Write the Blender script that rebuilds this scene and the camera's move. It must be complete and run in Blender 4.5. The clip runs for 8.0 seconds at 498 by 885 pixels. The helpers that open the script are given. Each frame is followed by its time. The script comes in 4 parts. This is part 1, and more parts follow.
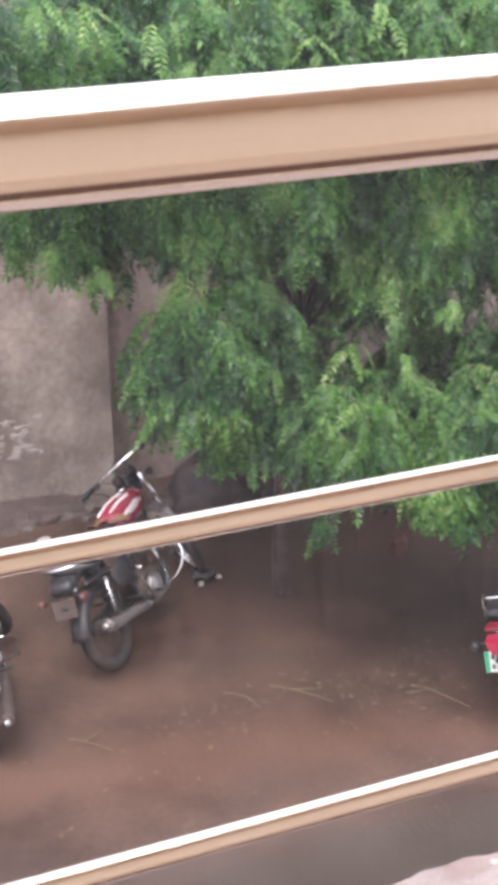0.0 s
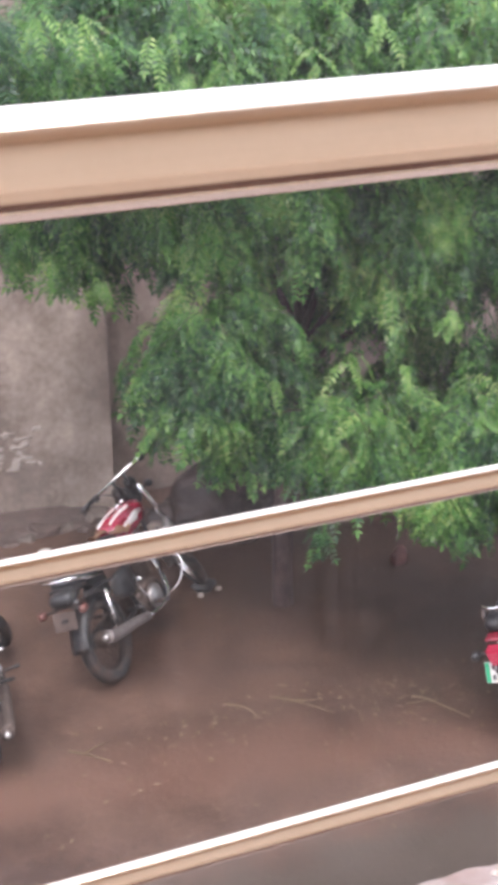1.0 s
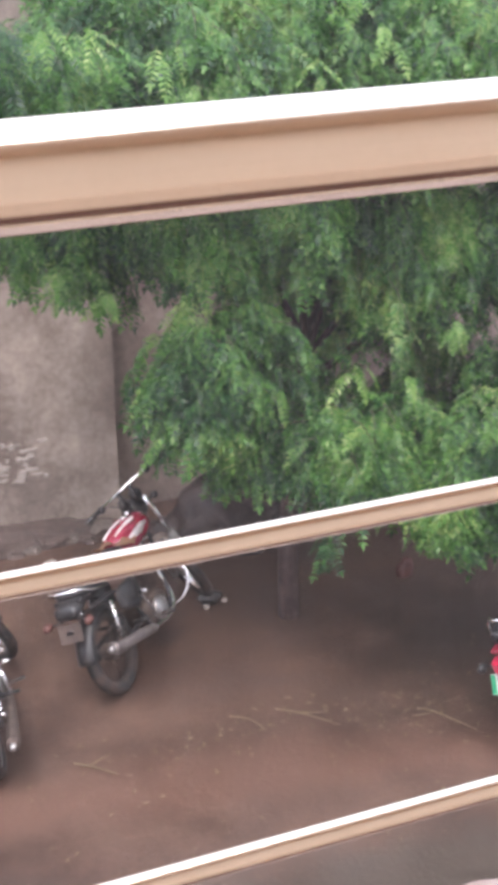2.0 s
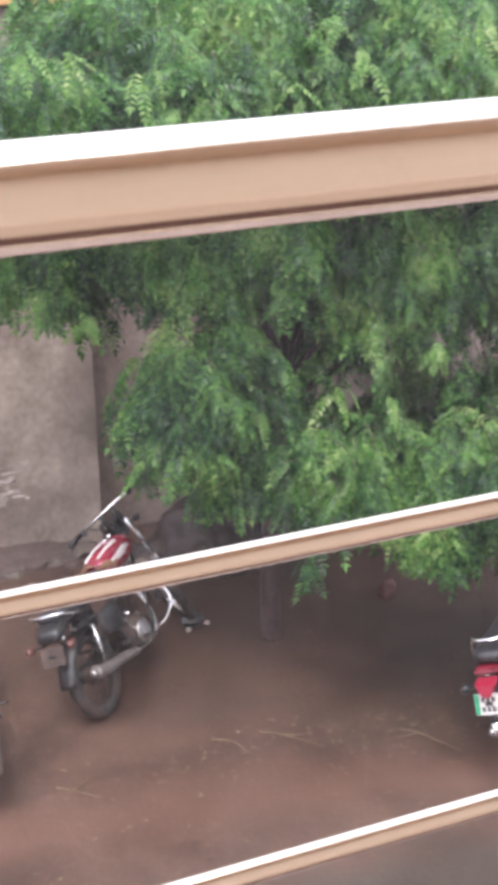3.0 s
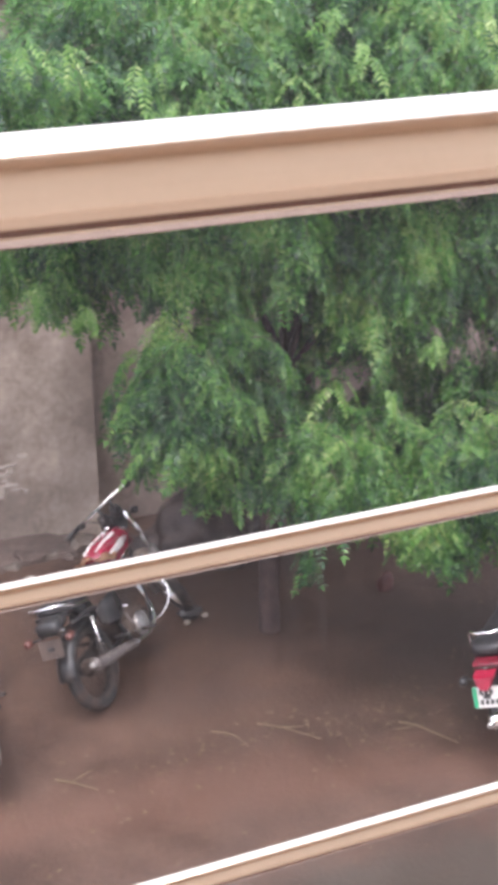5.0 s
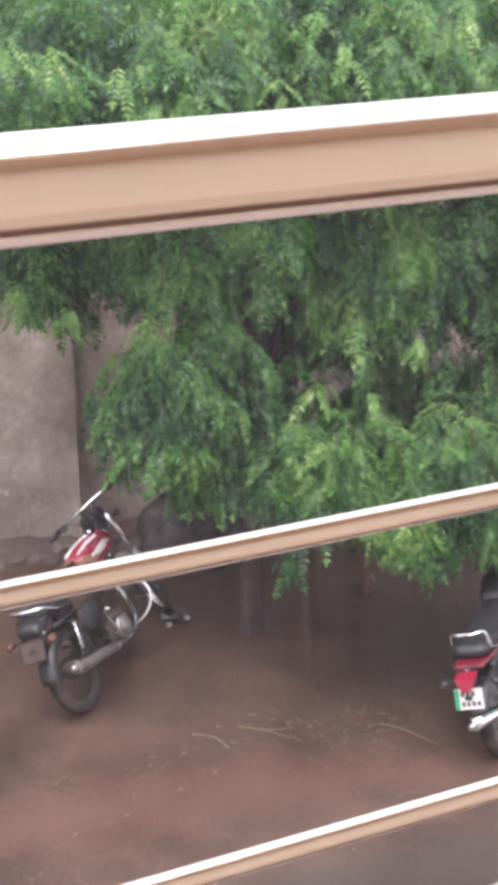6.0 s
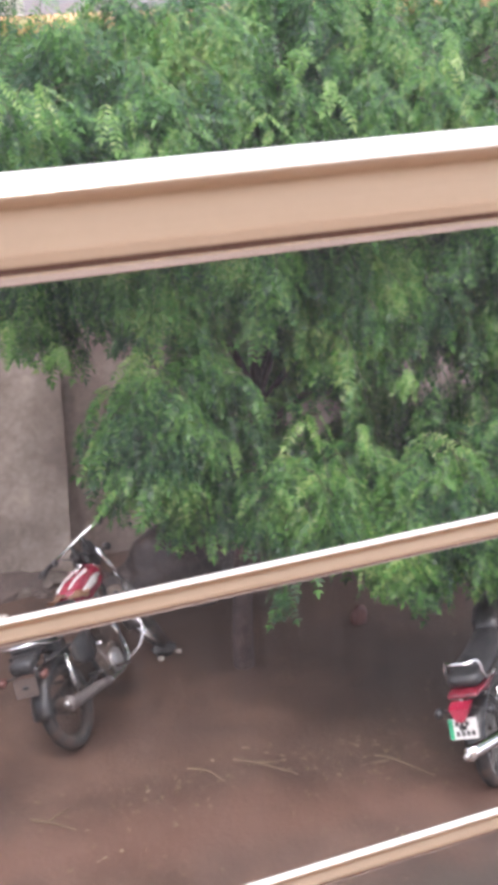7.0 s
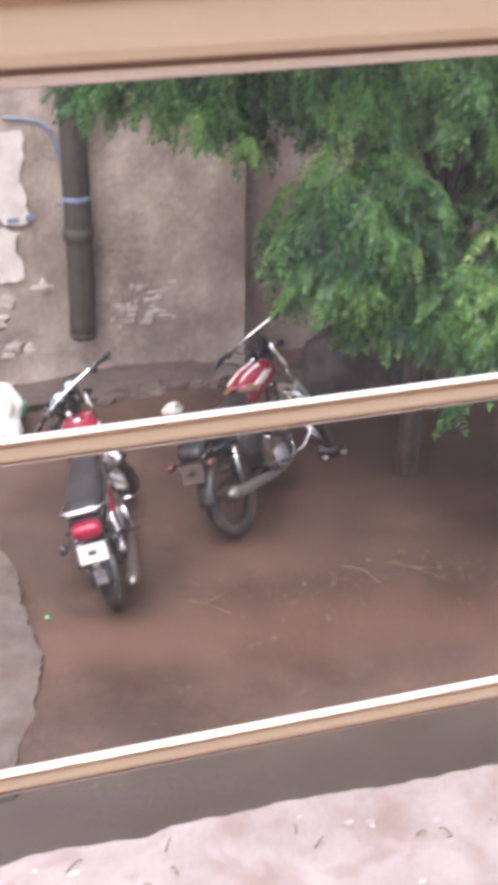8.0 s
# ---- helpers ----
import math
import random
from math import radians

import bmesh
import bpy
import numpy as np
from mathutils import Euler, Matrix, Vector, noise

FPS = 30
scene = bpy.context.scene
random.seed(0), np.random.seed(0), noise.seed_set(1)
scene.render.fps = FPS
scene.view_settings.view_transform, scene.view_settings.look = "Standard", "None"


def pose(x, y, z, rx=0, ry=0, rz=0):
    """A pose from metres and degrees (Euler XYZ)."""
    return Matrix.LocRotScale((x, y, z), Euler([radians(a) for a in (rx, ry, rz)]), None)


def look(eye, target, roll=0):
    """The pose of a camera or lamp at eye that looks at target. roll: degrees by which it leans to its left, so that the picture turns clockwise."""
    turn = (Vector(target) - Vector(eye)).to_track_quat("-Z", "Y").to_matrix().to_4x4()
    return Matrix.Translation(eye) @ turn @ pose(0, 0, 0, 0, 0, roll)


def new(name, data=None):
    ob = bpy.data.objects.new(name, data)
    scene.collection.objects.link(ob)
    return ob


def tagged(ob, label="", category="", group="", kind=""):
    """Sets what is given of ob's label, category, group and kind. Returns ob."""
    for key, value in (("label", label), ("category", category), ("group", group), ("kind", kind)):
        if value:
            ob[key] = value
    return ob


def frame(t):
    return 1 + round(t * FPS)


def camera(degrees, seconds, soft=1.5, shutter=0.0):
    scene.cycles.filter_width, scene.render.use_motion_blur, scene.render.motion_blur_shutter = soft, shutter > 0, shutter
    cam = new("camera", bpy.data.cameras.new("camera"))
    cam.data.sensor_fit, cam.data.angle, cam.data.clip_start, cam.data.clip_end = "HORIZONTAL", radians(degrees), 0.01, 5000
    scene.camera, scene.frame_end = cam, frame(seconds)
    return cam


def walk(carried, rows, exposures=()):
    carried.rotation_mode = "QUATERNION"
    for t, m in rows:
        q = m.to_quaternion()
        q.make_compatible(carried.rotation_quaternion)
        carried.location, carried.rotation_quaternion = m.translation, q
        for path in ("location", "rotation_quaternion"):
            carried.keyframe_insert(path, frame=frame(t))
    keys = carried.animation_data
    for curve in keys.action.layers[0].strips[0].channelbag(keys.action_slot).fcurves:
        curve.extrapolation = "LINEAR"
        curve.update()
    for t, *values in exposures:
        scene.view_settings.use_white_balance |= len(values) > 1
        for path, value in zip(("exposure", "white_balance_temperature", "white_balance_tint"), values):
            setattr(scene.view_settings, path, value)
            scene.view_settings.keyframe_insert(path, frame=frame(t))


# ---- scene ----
# The camera stands on a first-floor balcony, just behind its railing.
cam = camera(19.25, 8.0, soft=6.0, shutter=0.5)
PATH = [
    (0.0, pose(0.042, 0.003, 5.299, 66.23, 0.56, -22.41)),
    (0.5, pose(0.039, 0.000, 5.299, 66.35, 0.61, -22.32)),
    (1.0, pose(0.036, 0.002, 5.299, 66.67, 0.70, -22.52)),
    (2.3, pose(0.035, 0.002, 5.299, 67.18, 0.80, -22.30)),
    (2.5, pose(0.035, 0.002, 5.299, 67.25, 0.82, -22.47)),
    (3.0, pose(0.032, -0.000, 5.299, 67.98, 0.85, -23.14)),
    (3.5, pose(0.031, 0.001, 5.299, 67.39, 0.41, -23.92)),
    (4.0, pose(0.026, 0.001, 5.299, 67.39, 0.88, -23.04)),
    (4.5, pose(0.022, 0.001, 5.299, 67.24, 0.71, -23.43)),
    (4.7, pose(0.020, 0.001, 5.299, 67.65, 0.70, -23.23)),
    (5.8, pose(0.009, -0.001, 5.299, 67.82, 0.45, -23.41)),
    (6.0, pose(0.007, -0.001, 5.299, 67.82, 0.41, -23.92)),
    (6.2, pose(0.000, 0.000, 5.298, 67.90, 0.50, -24.05)),
    (6.4, pose(-0.007, 0.001, 5.297, 67.60, 1.20, -22.90)),
    (6.5, pose(-0.010, 0.002, 5.297, 67.42, 2.19, -20.94)),
    (6.6, pose(-0.014, 0.001, 5.298, 68.60, 1.20, -23.10)),
    (6.8, pose(-0.021, 0.000, 5.299, 68.90, 1.00, -23.90)),
    (7.0, pose(-0.029, -0.001, 5.301, 69.09, 0.87, -24.72)),
    (7.2, pose(-0.037, 0.001, 5.301, 68.55, 0.75, -23.90)),
    (7.3, pose(-0.041, 0.002, 5.302, 67.94, 0.60, -22.50)),
    (7.5, pose(-0.049, 0.004, 5.302, 66.62, 0.36, -20.29)),
    (7.6, pose(-0.054, 0.006, 5.303, 66.23, -0.16, -19.39)),
    (7.8, pose(-0.063, -0.004, 5.307, 62.91, -0.37, -18.02)),
    (8.0, pose(-0.064, 0.016, 5.298, 61.36, -0.44, -16.92)),
]
walk(cam, PATH, exposures=[(0.0, 1.68, 5950, 17), (8.0, 1.66, 5950, 17)])

# ---- world and light: bright rain sky ----
world = bpy.data.worlds.new("rain_sky")
scene.world = world
world.use_nodes = True
wn = world.node_tree.nodes
sky = wn.new("ShaderNodeTexSky")
sky.sky_type = "NISHITA"
sky.sun_disc = False
sky.sun_elevation = radians(64)
sky.sun_rotation = radians(214)
sky.air_density = 1.0
sky.dust_density = 6.0
sky.ozone_density = 0.6
wn["Background"].inputs["Strength"].default_value = 0.15
veil = wn.new("ShaderNodeMix")
veil.data_type = "RGBA"
veil.inputs["Factor"].default_value = 0.6
veil.inputs[7].default_value = (7.0, 6.8, 6.7, 1)
world.node_tree.links.new(sky.outputs[0], veil.inputs[6])
world.node_tree.links.new(veil.outputs[2], wn["Background"].inputs["Color"])
sun_data = bpy.data.lights.new("veiled_sun", "SUN")
sun_data.energy = 0.9
sun_data.angle = radians(40)
sun_data.color = (1.0, 0.95, 0.88)
sun = new("veiled_sun", sun_data)
sun.matrix_world = look((-6, -9, 27), (0, 0, 0))


# ---- materials ----
def mat(name, c1, c2, scale=4.0, rough=0.6, metal=0.0, bump=0.0, bump_scale=60.0, coat=0.0, dirt=None, dirt_scale=1.3, dirt_amount=0.5,
        rough_var=0.1, per_object=0.0):
    """A surface of two shades mixed by a coarse and a fine noise, with fine relief and blotches of dirt."""
    m = bpy.data.materials.new(name)
    m.use_nodes = True
    n, l = m.node_tree.nodes, m.node_tree.links
    b = n["Principled BSDF"]
    tc = n.new("ShaderNodeTexCoord")
    big = n.new("ShaderNodeTexNoise")
    big.inputs["Scale"].default_value = scale
    big.inputs["Detail"].default_value = 6
    big.inputs["Roughness"].default_value = 0.65
    fine = n.new("ShaderNodeTexNoise")
    fine.inputs["Scale"].default_value = bump_scale
    fine.inputs["Detail"].default_value = 4
    for q in (big, fine):
        l.new(tc.outputs["Object"], q.inputs["Vector"])
    ramp = n.new("ShaderNodeValToRGB")
    ramp.color_ramp.elements[0].position, ramp.color_ramp.elements[1].position = 0.35, 0.68
    ramp.color_ramp.elements[0].color, ramp.color_ramp.elements[1].color = (*c1, 1), (*c2, 1)
    add = n.new("ShaderNodeMath")
    add.operation = "MULTIPLY_ADD"
    add.inputs[1].default_value = 0.3
    l.new(fine.outputs["Fac"], add.inputs[0])
    sub = n.new("ShaderNodeMath")
    sub.operation = "MULTIPLY_ADD"
    sub.inputs[1].default_value, sub.inputs[2].default_value = 1.0, -0.15
    l.new(big.outputs["Fac"], sub.inputs[0])
    l.new(sub.outputs[0], add.inputs[2])
    l.new(add.outputs[0], ramp.inputs["Fac"])
    colour = ramp.outputs["Color"]
    if dirt:
        spot = n.new("ShaderNodeTexNoise")
        spot.inputs["Scale"].default_value = dirt_scale
        spot.inputs["Detail"].default_value = 8
        spot.inputs["Distortion"].default_value = 0.4
        l.new(tc.outputs["Object"], spot.inputs["Vector"])
        edge = n.new("ShaderNodeMapRange")
        edge.inputs["From Min"].default_value, edge.inputs["From Max"].default_value = 0.5, 0.66
        edge.inputs["To Max"].default_value = dirt_amount
        l.new(spot.outputs["Fac"], edge.inputs["Value"])
        mix = n.new("ShaderNodeMix")
        mix.data_type = "RGBA"
        l.new(edge.outputs[0], mix.inputs["Factor"])
        l.new(colour, mix.inputs[6])
        mix.inputs[7].default_value = (*dirt, 1)
        colour = mix.outputs[2]
    l.new(colour, b.inputs["Base Color"])
    rr = n.new("ShaderNodeMapRange")
    rr.inputs["To Min"].default_value, rr.inputs["To Max"].default_value = max(0.02, rough - rough_var), min(1, rough + rough_var)
    l.new(big.outputs["Fac"], rr.inputs["Value"])
    l.new(rr.outputs[0], b.inputs["Roughness"])
    b.inputs["Metallic"].default_value = metal
    b.inputs["Coat Weight"].default_value = coat
    if bump:
        bp = n.new("ShaderNodeBump")
        bp.inputs["Strength"].default_value = bump
        bp.inputs["Distance"].default_value = 0.02
        l.new(add.outputs[0], bp.inputs["Height"])
        l.new(bp.outputs[0], b.inputs["Normal"])
    return m


def leaf_material(name, dark, light, pale):
    m = bpy.data.materials.new(name)
    m.use_nodes = True
    n, l = m.node_tree.nodes, m.node_tree.links
    b = n["Principled BSDF"]
    geo = n.new("ShaderNodeNewGeometry")
    tc = n.new("ShaderNodeTexCoord")
    clump = n.new("ShaderNodeTexNoise")
    clump.inputs["Scale"].default_value = 2.2
    clump.inputs["Detail"].default_value = 3
    l.new(tc.outputs["Object"], clump.inputs["Vector"])
    mixv = n.new("ShaderNodeMath")
    mixv.operation = "MULTIPLY_ADD"
    mixv.inputs[1].default_value = 0.45
    l.new(geo.outputs["Random Per Island"], mixv.inputs[0])
    half = n.new("ShaderNodeMath")
    half.operation = "MULTIPLY_ADD"
    half.inputs[1].default_value, half.inputs[2].default_value = 1.5, -0.5
    l.new(clump.outputs["Fac"], half.inputs[0])
    l.new(half.outputs[0], mixv.inputs[2])
    ramp = n.new("ShaderNodeValToRGB")
    e = ramp.color_ramp.elements
    e[0].position, e[0].color = 0.25, (*dark, 1)
    e[1].position, e[1].color = 0.62, (*light, 1)
    p = e.new(0.92)
    p.color = (*pale, 1)
    l.new(mixv.outputs[0], ramp.inputs["Fac"])
    l.new(ramp.outputs["Color"], b.inputs["Base Color"])
    b.inputs["Roughness"].default_value = 0.38
    tr = n.new("ShaderNodeBsdfTranslucent")
    l.new(ramp.outputs["Color"], tr.inputs["Color"])
    ms = n.new("ShaderNodeMixShader")
    ms.inputs[0].default_value = 0.5
    l.new(b.outputs[0], ms.inputs[1])
    l.new(tr.outputs[0], ms.inputs[2])
    l.new(ms.outputs[0], n["Material Output"].inputs["Surface"])
    return m


STEEL = mat("brushed_steel", (0.775, 0.685, 0.57), (0.835, 0.745, 0.63), scale=3, rough=0.17, metal=1.0, rough_var=0.03, bump_scale=200)
POLISH = mat("satin_trim", (0.7, 0.7, 0.7), (0.8, 0.8, 0.8), rough=0.38, metal=0.5)
CHROME = mat("chrome", (0.75, 0.75, 0.75), (0.85, 0.85, 0.85), rough=0.12, metal=1.0, rough_var=0.05)
ALLOY = mat("dull_alloy", (0.35, 0.34, 0.33), (0.5, 0.49, 0.47), scale=20, rough=0.4, metal=0.9, dirt=(0.1, 0.07, 0.05), dirt_scale=9)
BLACK = mat("black_plastic", (0.012, 0.012, 0.013), (0.03, 0.03, 0.03), scale=15, rough=0.35, dirt=(0.07, 0.05, 0.04), dirt_scale=8, dirt_amount=0.3)
SEAT = mat("seat_vinyl", (0.016, 0.016, 0.018), (0.035, 0.034, 0.035), scale=18, rough=0.42, bump=0.15, bump_scale=150)
RUBBER = mat("tyre_rubber", (0.015, 0.014, 0.013), (0.03, 0.028, 0.026), scale=20, rough=0.7, bump=0.4, bump_scale=90, dirt=(0.09, 0.055, 0.04), dirt_scale=7)
RED = mat("red_paint", (0.2, 0.008, 0.026), (0.28, 0.014, 0.042), scale=8, rough=0.25, coat=0.6, dirt=(0.2, 0.05, 0.04), dirt_scale=10, dirt_amount=0.3)
MAROON = mat("maroon_paint", (0.1, 0.006, 0.014), (0.15, 0.01, 0.022), scale=8, rough=0.3, coat=0.4)
WHITE_DECAL = mat("white_decal", (0.7, 0.68, 0.66), (0.8, 0.78, 0.76), rough=0.4)
LENS_RED = mat("red_lens", (0.2, 0.006, 0.024), (0.28, 0.01, 0.036), scale=30, rough=0.35, coat=0.1)
LENS_ORANGE = mat("orange_lens", (0.6, 0.16, 0.02), (0.7, 0.2, 0.03), scale=30, rough=0.2)
DIAL = mat("dial_glass", (0.26, 0.33, 0.42), (0.34, 0.42, 0.5), scale=10, rough=0.3, coat=0.2)
PLATE = mat("plate_white", (0.5, 0.49, 0.47), (0.6, 0.59, 0.57), scale=12, rough=0.4, dirt=(0.4, 0.36, 0.32), dirt_scale=14, dirt_amount=0.4)
GREEN = mat("green_band", (0.01, 0.22, 0.1), (0.02, 0.28, 0.13), rough=0.4)
FADED = mat("faded_ink", (0.4, 0.4, 0.4), (0.5, 0.5, 0.49), rough=0.5)
INK = mat("dark_ink", (0.03, 0.03, 0.03), (0.06, 0.06, 0.06), rough=0.5)
MUDDY = mat("dried_mud", (0.05, 0.036, 0.03), (0.09, 0.065, 0.052), scale=14, rough=0.8, bump=0.3)
DARK_LENS = mat("dirty_dark_lens", (0.07, 0.025, 0.02), (0.12, 0.045, 0.034), scale=20, rough=0.5)
MUDFLAP = mat("grey_flap", (0.16, 0.16, 0.17), (0.24, 0.24, 0.25), scale=14, rough=0.6, dirt=(0.1, 0.07, 0.05), dirt_scale=12)
DULL = mat("dull_grey_steel", (0.1, 0.085, 0.08), (0.17, 0.15, 0.14), scale=12, rough=0.55, metal=0.3, dirt=(0.08, 0.055, 0.045), dirt_scale=9)
PLASTER = mat("old_plaster", (0.22, 0.178, 0.148), (0.5, 0.42, 0.355), scale=1.5, rough=0.75, bump=0.35, bump_scale=22, dirt=(0.18, 0.138, 0.11), dirt_scale=0.9, dirt_amount=0.9)
BROWN_PLASTER = mat("dark_brown_plaster", (0.19, 0.145, 0.12), (0.34, 0.275, 0.235), scale=1.8, rough=0.65, bump=0.45, bump_scale=18, dirt=(0.12, 0.09, 0.075), dirt_scale=1.1, dirt_amount=0.8)
BUILDING = mat("beige_paint", (0.70, 0.57, 0.45), (0.76, 0.63, 0.51), scale=1.5, rough=0.7, bump=0.1, bump_scale=50)
EDGE = mat("dark_red_border", (0.07, 0.032, 0.026), (0.11, 0.05, 0.04), scale=3, rough=0.35)
TILE = mat("pale_floor_tile", (0.58, 0.47, 0.37), (0.66, 0.54, 0.44), scale=2, rough=0.5)
CEILING = mat("ceiling_paint", (0.72, 0.58, 0.46), (0.78, 0.64, 0.52), scale=1.5, rough=0.8)
CONCRETE = mat("pale_wet_concrete", (0.24, 0.195, 0.18), (0.34, 0.29, 0.275), scale=2.2, rough=0.5, bump=0.4, bump_scale=35, dirt=(0.2, 0.135, 0.115), dirt_scale=3.2, dirt_amount=0.7)
GREYCON = mat("broken_grey_concrete", (0.07, 0.054, 0.044), (0.135, 0.112, 0.093), scale=4, rough=0.7, bump=0.6, bump_scale=30, dirt=(0.1, 0.064, 0.048), dirt_scale=3, dirt_amount=0.8)
WHITEWASH = mat("whitewash", (0.5, 0.46, 0.41), (0.64, 0.6, 0.54), scale=4, rough=0.7, bump=0.2, bump_scale=40, dirt=(0.45, 0.39, 0.33), dirt_scale=5)
BLUE = mat("faded_blue", (0.12, 0.16, 0.25), (0.18, 0.23, 0.33), scale=10, rough=0.6)
PIPE = mat("mossy_iron", (0.03, 0.027, 0.02), (0.06, 0.048, 0.038), scale=4, rough=0.7, bump=0.4, bump_scale=30, dirt=(0.03, 0.04, 0.018), dirt_scale=4)
BARK = mat("bark", (0.035, 0.022, 0.02), (0.08, 0.052, 0.045), scale=9, rough=0.85, bump=0.8, bump_scale=28)
TWIG = mat("twig", (0.04, 0.05, 0.022), (0.08, 0.085, 0.04), scale=9, rough=0.8)
SACK = mat("woven_sack", (0.6, 0.57, 0.53), (0.75, 0.72, 0.68), scale=8, rough=0.7, bump=0.5, bump_scale=60)
LITTER_GREEN = mat("green_plastic", (0.02, 0.35, 0.16), (0.04, 0.45, 0.22), rough=0.35)
PALE = mat("pale_plaster", (0.37, 0.32, 0.28), (0.5, 0.44, 0.39), scale=8, rough=0.8)
MOUND_DARK = mat("mound_black", (0.022, 0.015, 0.013), (0.05, 0.034, 0.028), scale=6, rough=0.6, bump=0.9, bump_scale=22)
SOIL = mat("dark_soil", (0.06, 0.043, 0.036), (0.1, 0.072, 0.06), scale=6, rough=0.75, bump=0.8, bump_scale=25)
CLAY = mat("red_clay", (0.07, 0.027, 0.022), (0.11, 0.042, 0.034), scale=10, rough=0.75, bump=0.3)
DRY = mat("dry_leaf", (0.11, 0.08, 0.045), (0.2, 0.155, 0.09), scale=10, rough=0.7)
TAN = mat("tan_cloth", (0.35, 0.2, 0.12), (0.48, 0.3, 0.19), scale=12, rough=0.8, bump=0.4)
OCHRE = mat("ochre_paint", (0.5, 0.27, 0.1), (0.6, 0.34, 0.14), rough=0.6)
LEAF = leaf_material("leaf_green", (0.028, 0.08, 0.034), (0.112, 0.27, 0.055), (0.29, 0.41, 0.12))
PALE_LEAF = leaf_material("pale_leaf", (0.13, 0.28, 0.06), (0.22, 0.37, 0.09), (0.45, 0.54, 0.22))


def rain_haze_material():
    """Water drawn out thin: almost clear, scattering daylight as a haze veil."""
    m = bpy.data.materials.new("rain_haze")
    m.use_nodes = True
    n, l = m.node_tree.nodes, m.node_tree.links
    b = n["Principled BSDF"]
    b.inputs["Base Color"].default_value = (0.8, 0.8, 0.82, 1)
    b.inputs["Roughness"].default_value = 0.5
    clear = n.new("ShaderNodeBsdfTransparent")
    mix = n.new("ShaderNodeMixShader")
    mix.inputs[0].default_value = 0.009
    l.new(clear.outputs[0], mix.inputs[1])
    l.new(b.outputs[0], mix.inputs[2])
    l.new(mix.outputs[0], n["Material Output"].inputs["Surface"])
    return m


RAIN_HAZE = rain_haze_material()


def ground_material():
    """Wet brown mud, redder track, grey gutter strip, damp glossy patches and painted tree shade."""
    m = mat("wet_mud", (0.046, 0.027, 0.02), (0.108, 0.064, 0.045), scale=1.2, rough=0.5, bump=0.5, bump_scale=28, dirt=(0.06, 0.04, 0.033), dirt_scale=0.7, dirt_amount=0.7, rough_var=0.22)
    n, l = m.node_tree.nodes, m.node_tree.links
    b = n["Principled BSDF"]
    base = b.inputs["Base Color"].links[0].from_socket
    tc = n.new("ShaderNodeTexCoord")
    sep = n.new("ShaderNodeSeparateXYZ")
    wob = n.new("ShaderNodeTexNoise")
    wob.inputs["Scale"].default_value = 1.6
    wob.inputs["Detail"].default_value = 5
    l.new(tc.outputs["Object"], wob.inputs["Vector"])
    l.new(tc.outputs["Object"], sep.inputs[0])
    y = n.new("ShaderNodeMath")
    y.operation = "MULTIPLY_ADD"
    y.inputs[1].default_value = 0.7
    l.new(wob.outputs["Fac"], y.inputs[0])
    l.new(sep.outputs["Y"], y.inputs[2])

    slant = n.new("ShaderNodeMath")
    slant.operation = "MULTIPLY_ADD"
    slant.inputs[1].default_value = 0.2
    l.new(sep.outputs["X"], slant.inputs[0])
    l.new(y.outputs[0], slant.inputs[2])

    def band(lo, lo2, hi2, hi, colour, amount, last, along=y):
        r = n.new("ShaderNodeValToRGB")
        e = r.color_ramp.elements
        e[0].position, e[0].color = lo / 20, (0, 0, 0, 1)
        e[1].position, e[1].color = lo2 / 20, (amount, amount, amount, 1)
        q = e.new(hi2 / 20)
        q.color = (amount, amount, amount, 1)
        q = e.new(hi / 20)
        q.color = (0, 0, 0, 1)
        d = n.new("ShaderNodeMath")
        d.operation = "DIVIDE"
        d.inputs[1].default_value = 20
        l.new(along.outputs[0], d.inputs[0])
        l.new(d.outputs[0], r.inputs["Fac"])
        mix = n.new("ShaderNodeMix")
        mix.data_type = "RGBA"
        l.new(r.outputs["Color"], mix.inputs["Factor"])
        l.new(last, mix.inputs[6])
        mix.inputs[7].default_value = (*colour, 1)
        return mix.outputs[2]

    # the crown's shade, painted into the mud as a dark patch with torn edges
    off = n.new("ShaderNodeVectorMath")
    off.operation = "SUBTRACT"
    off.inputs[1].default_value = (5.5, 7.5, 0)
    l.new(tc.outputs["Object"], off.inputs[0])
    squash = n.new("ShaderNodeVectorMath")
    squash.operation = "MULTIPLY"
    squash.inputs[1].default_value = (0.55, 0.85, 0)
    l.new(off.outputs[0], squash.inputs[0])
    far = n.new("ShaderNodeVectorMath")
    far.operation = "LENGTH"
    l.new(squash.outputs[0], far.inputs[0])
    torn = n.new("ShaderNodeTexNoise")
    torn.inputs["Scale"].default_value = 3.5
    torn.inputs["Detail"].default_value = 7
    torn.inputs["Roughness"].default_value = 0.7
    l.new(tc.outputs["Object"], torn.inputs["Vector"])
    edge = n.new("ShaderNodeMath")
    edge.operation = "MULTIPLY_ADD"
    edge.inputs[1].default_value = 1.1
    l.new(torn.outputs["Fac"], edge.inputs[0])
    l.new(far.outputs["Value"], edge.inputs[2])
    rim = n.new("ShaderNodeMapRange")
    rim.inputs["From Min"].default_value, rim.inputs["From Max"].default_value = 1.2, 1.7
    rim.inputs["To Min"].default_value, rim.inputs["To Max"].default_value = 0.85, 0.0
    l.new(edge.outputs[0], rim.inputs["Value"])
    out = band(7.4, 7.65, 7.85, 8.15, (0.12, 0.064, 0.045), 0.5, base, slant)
    shade_mix = n.new("ShaderNodeMix")
    shade_mix.data_type = "RGBA"
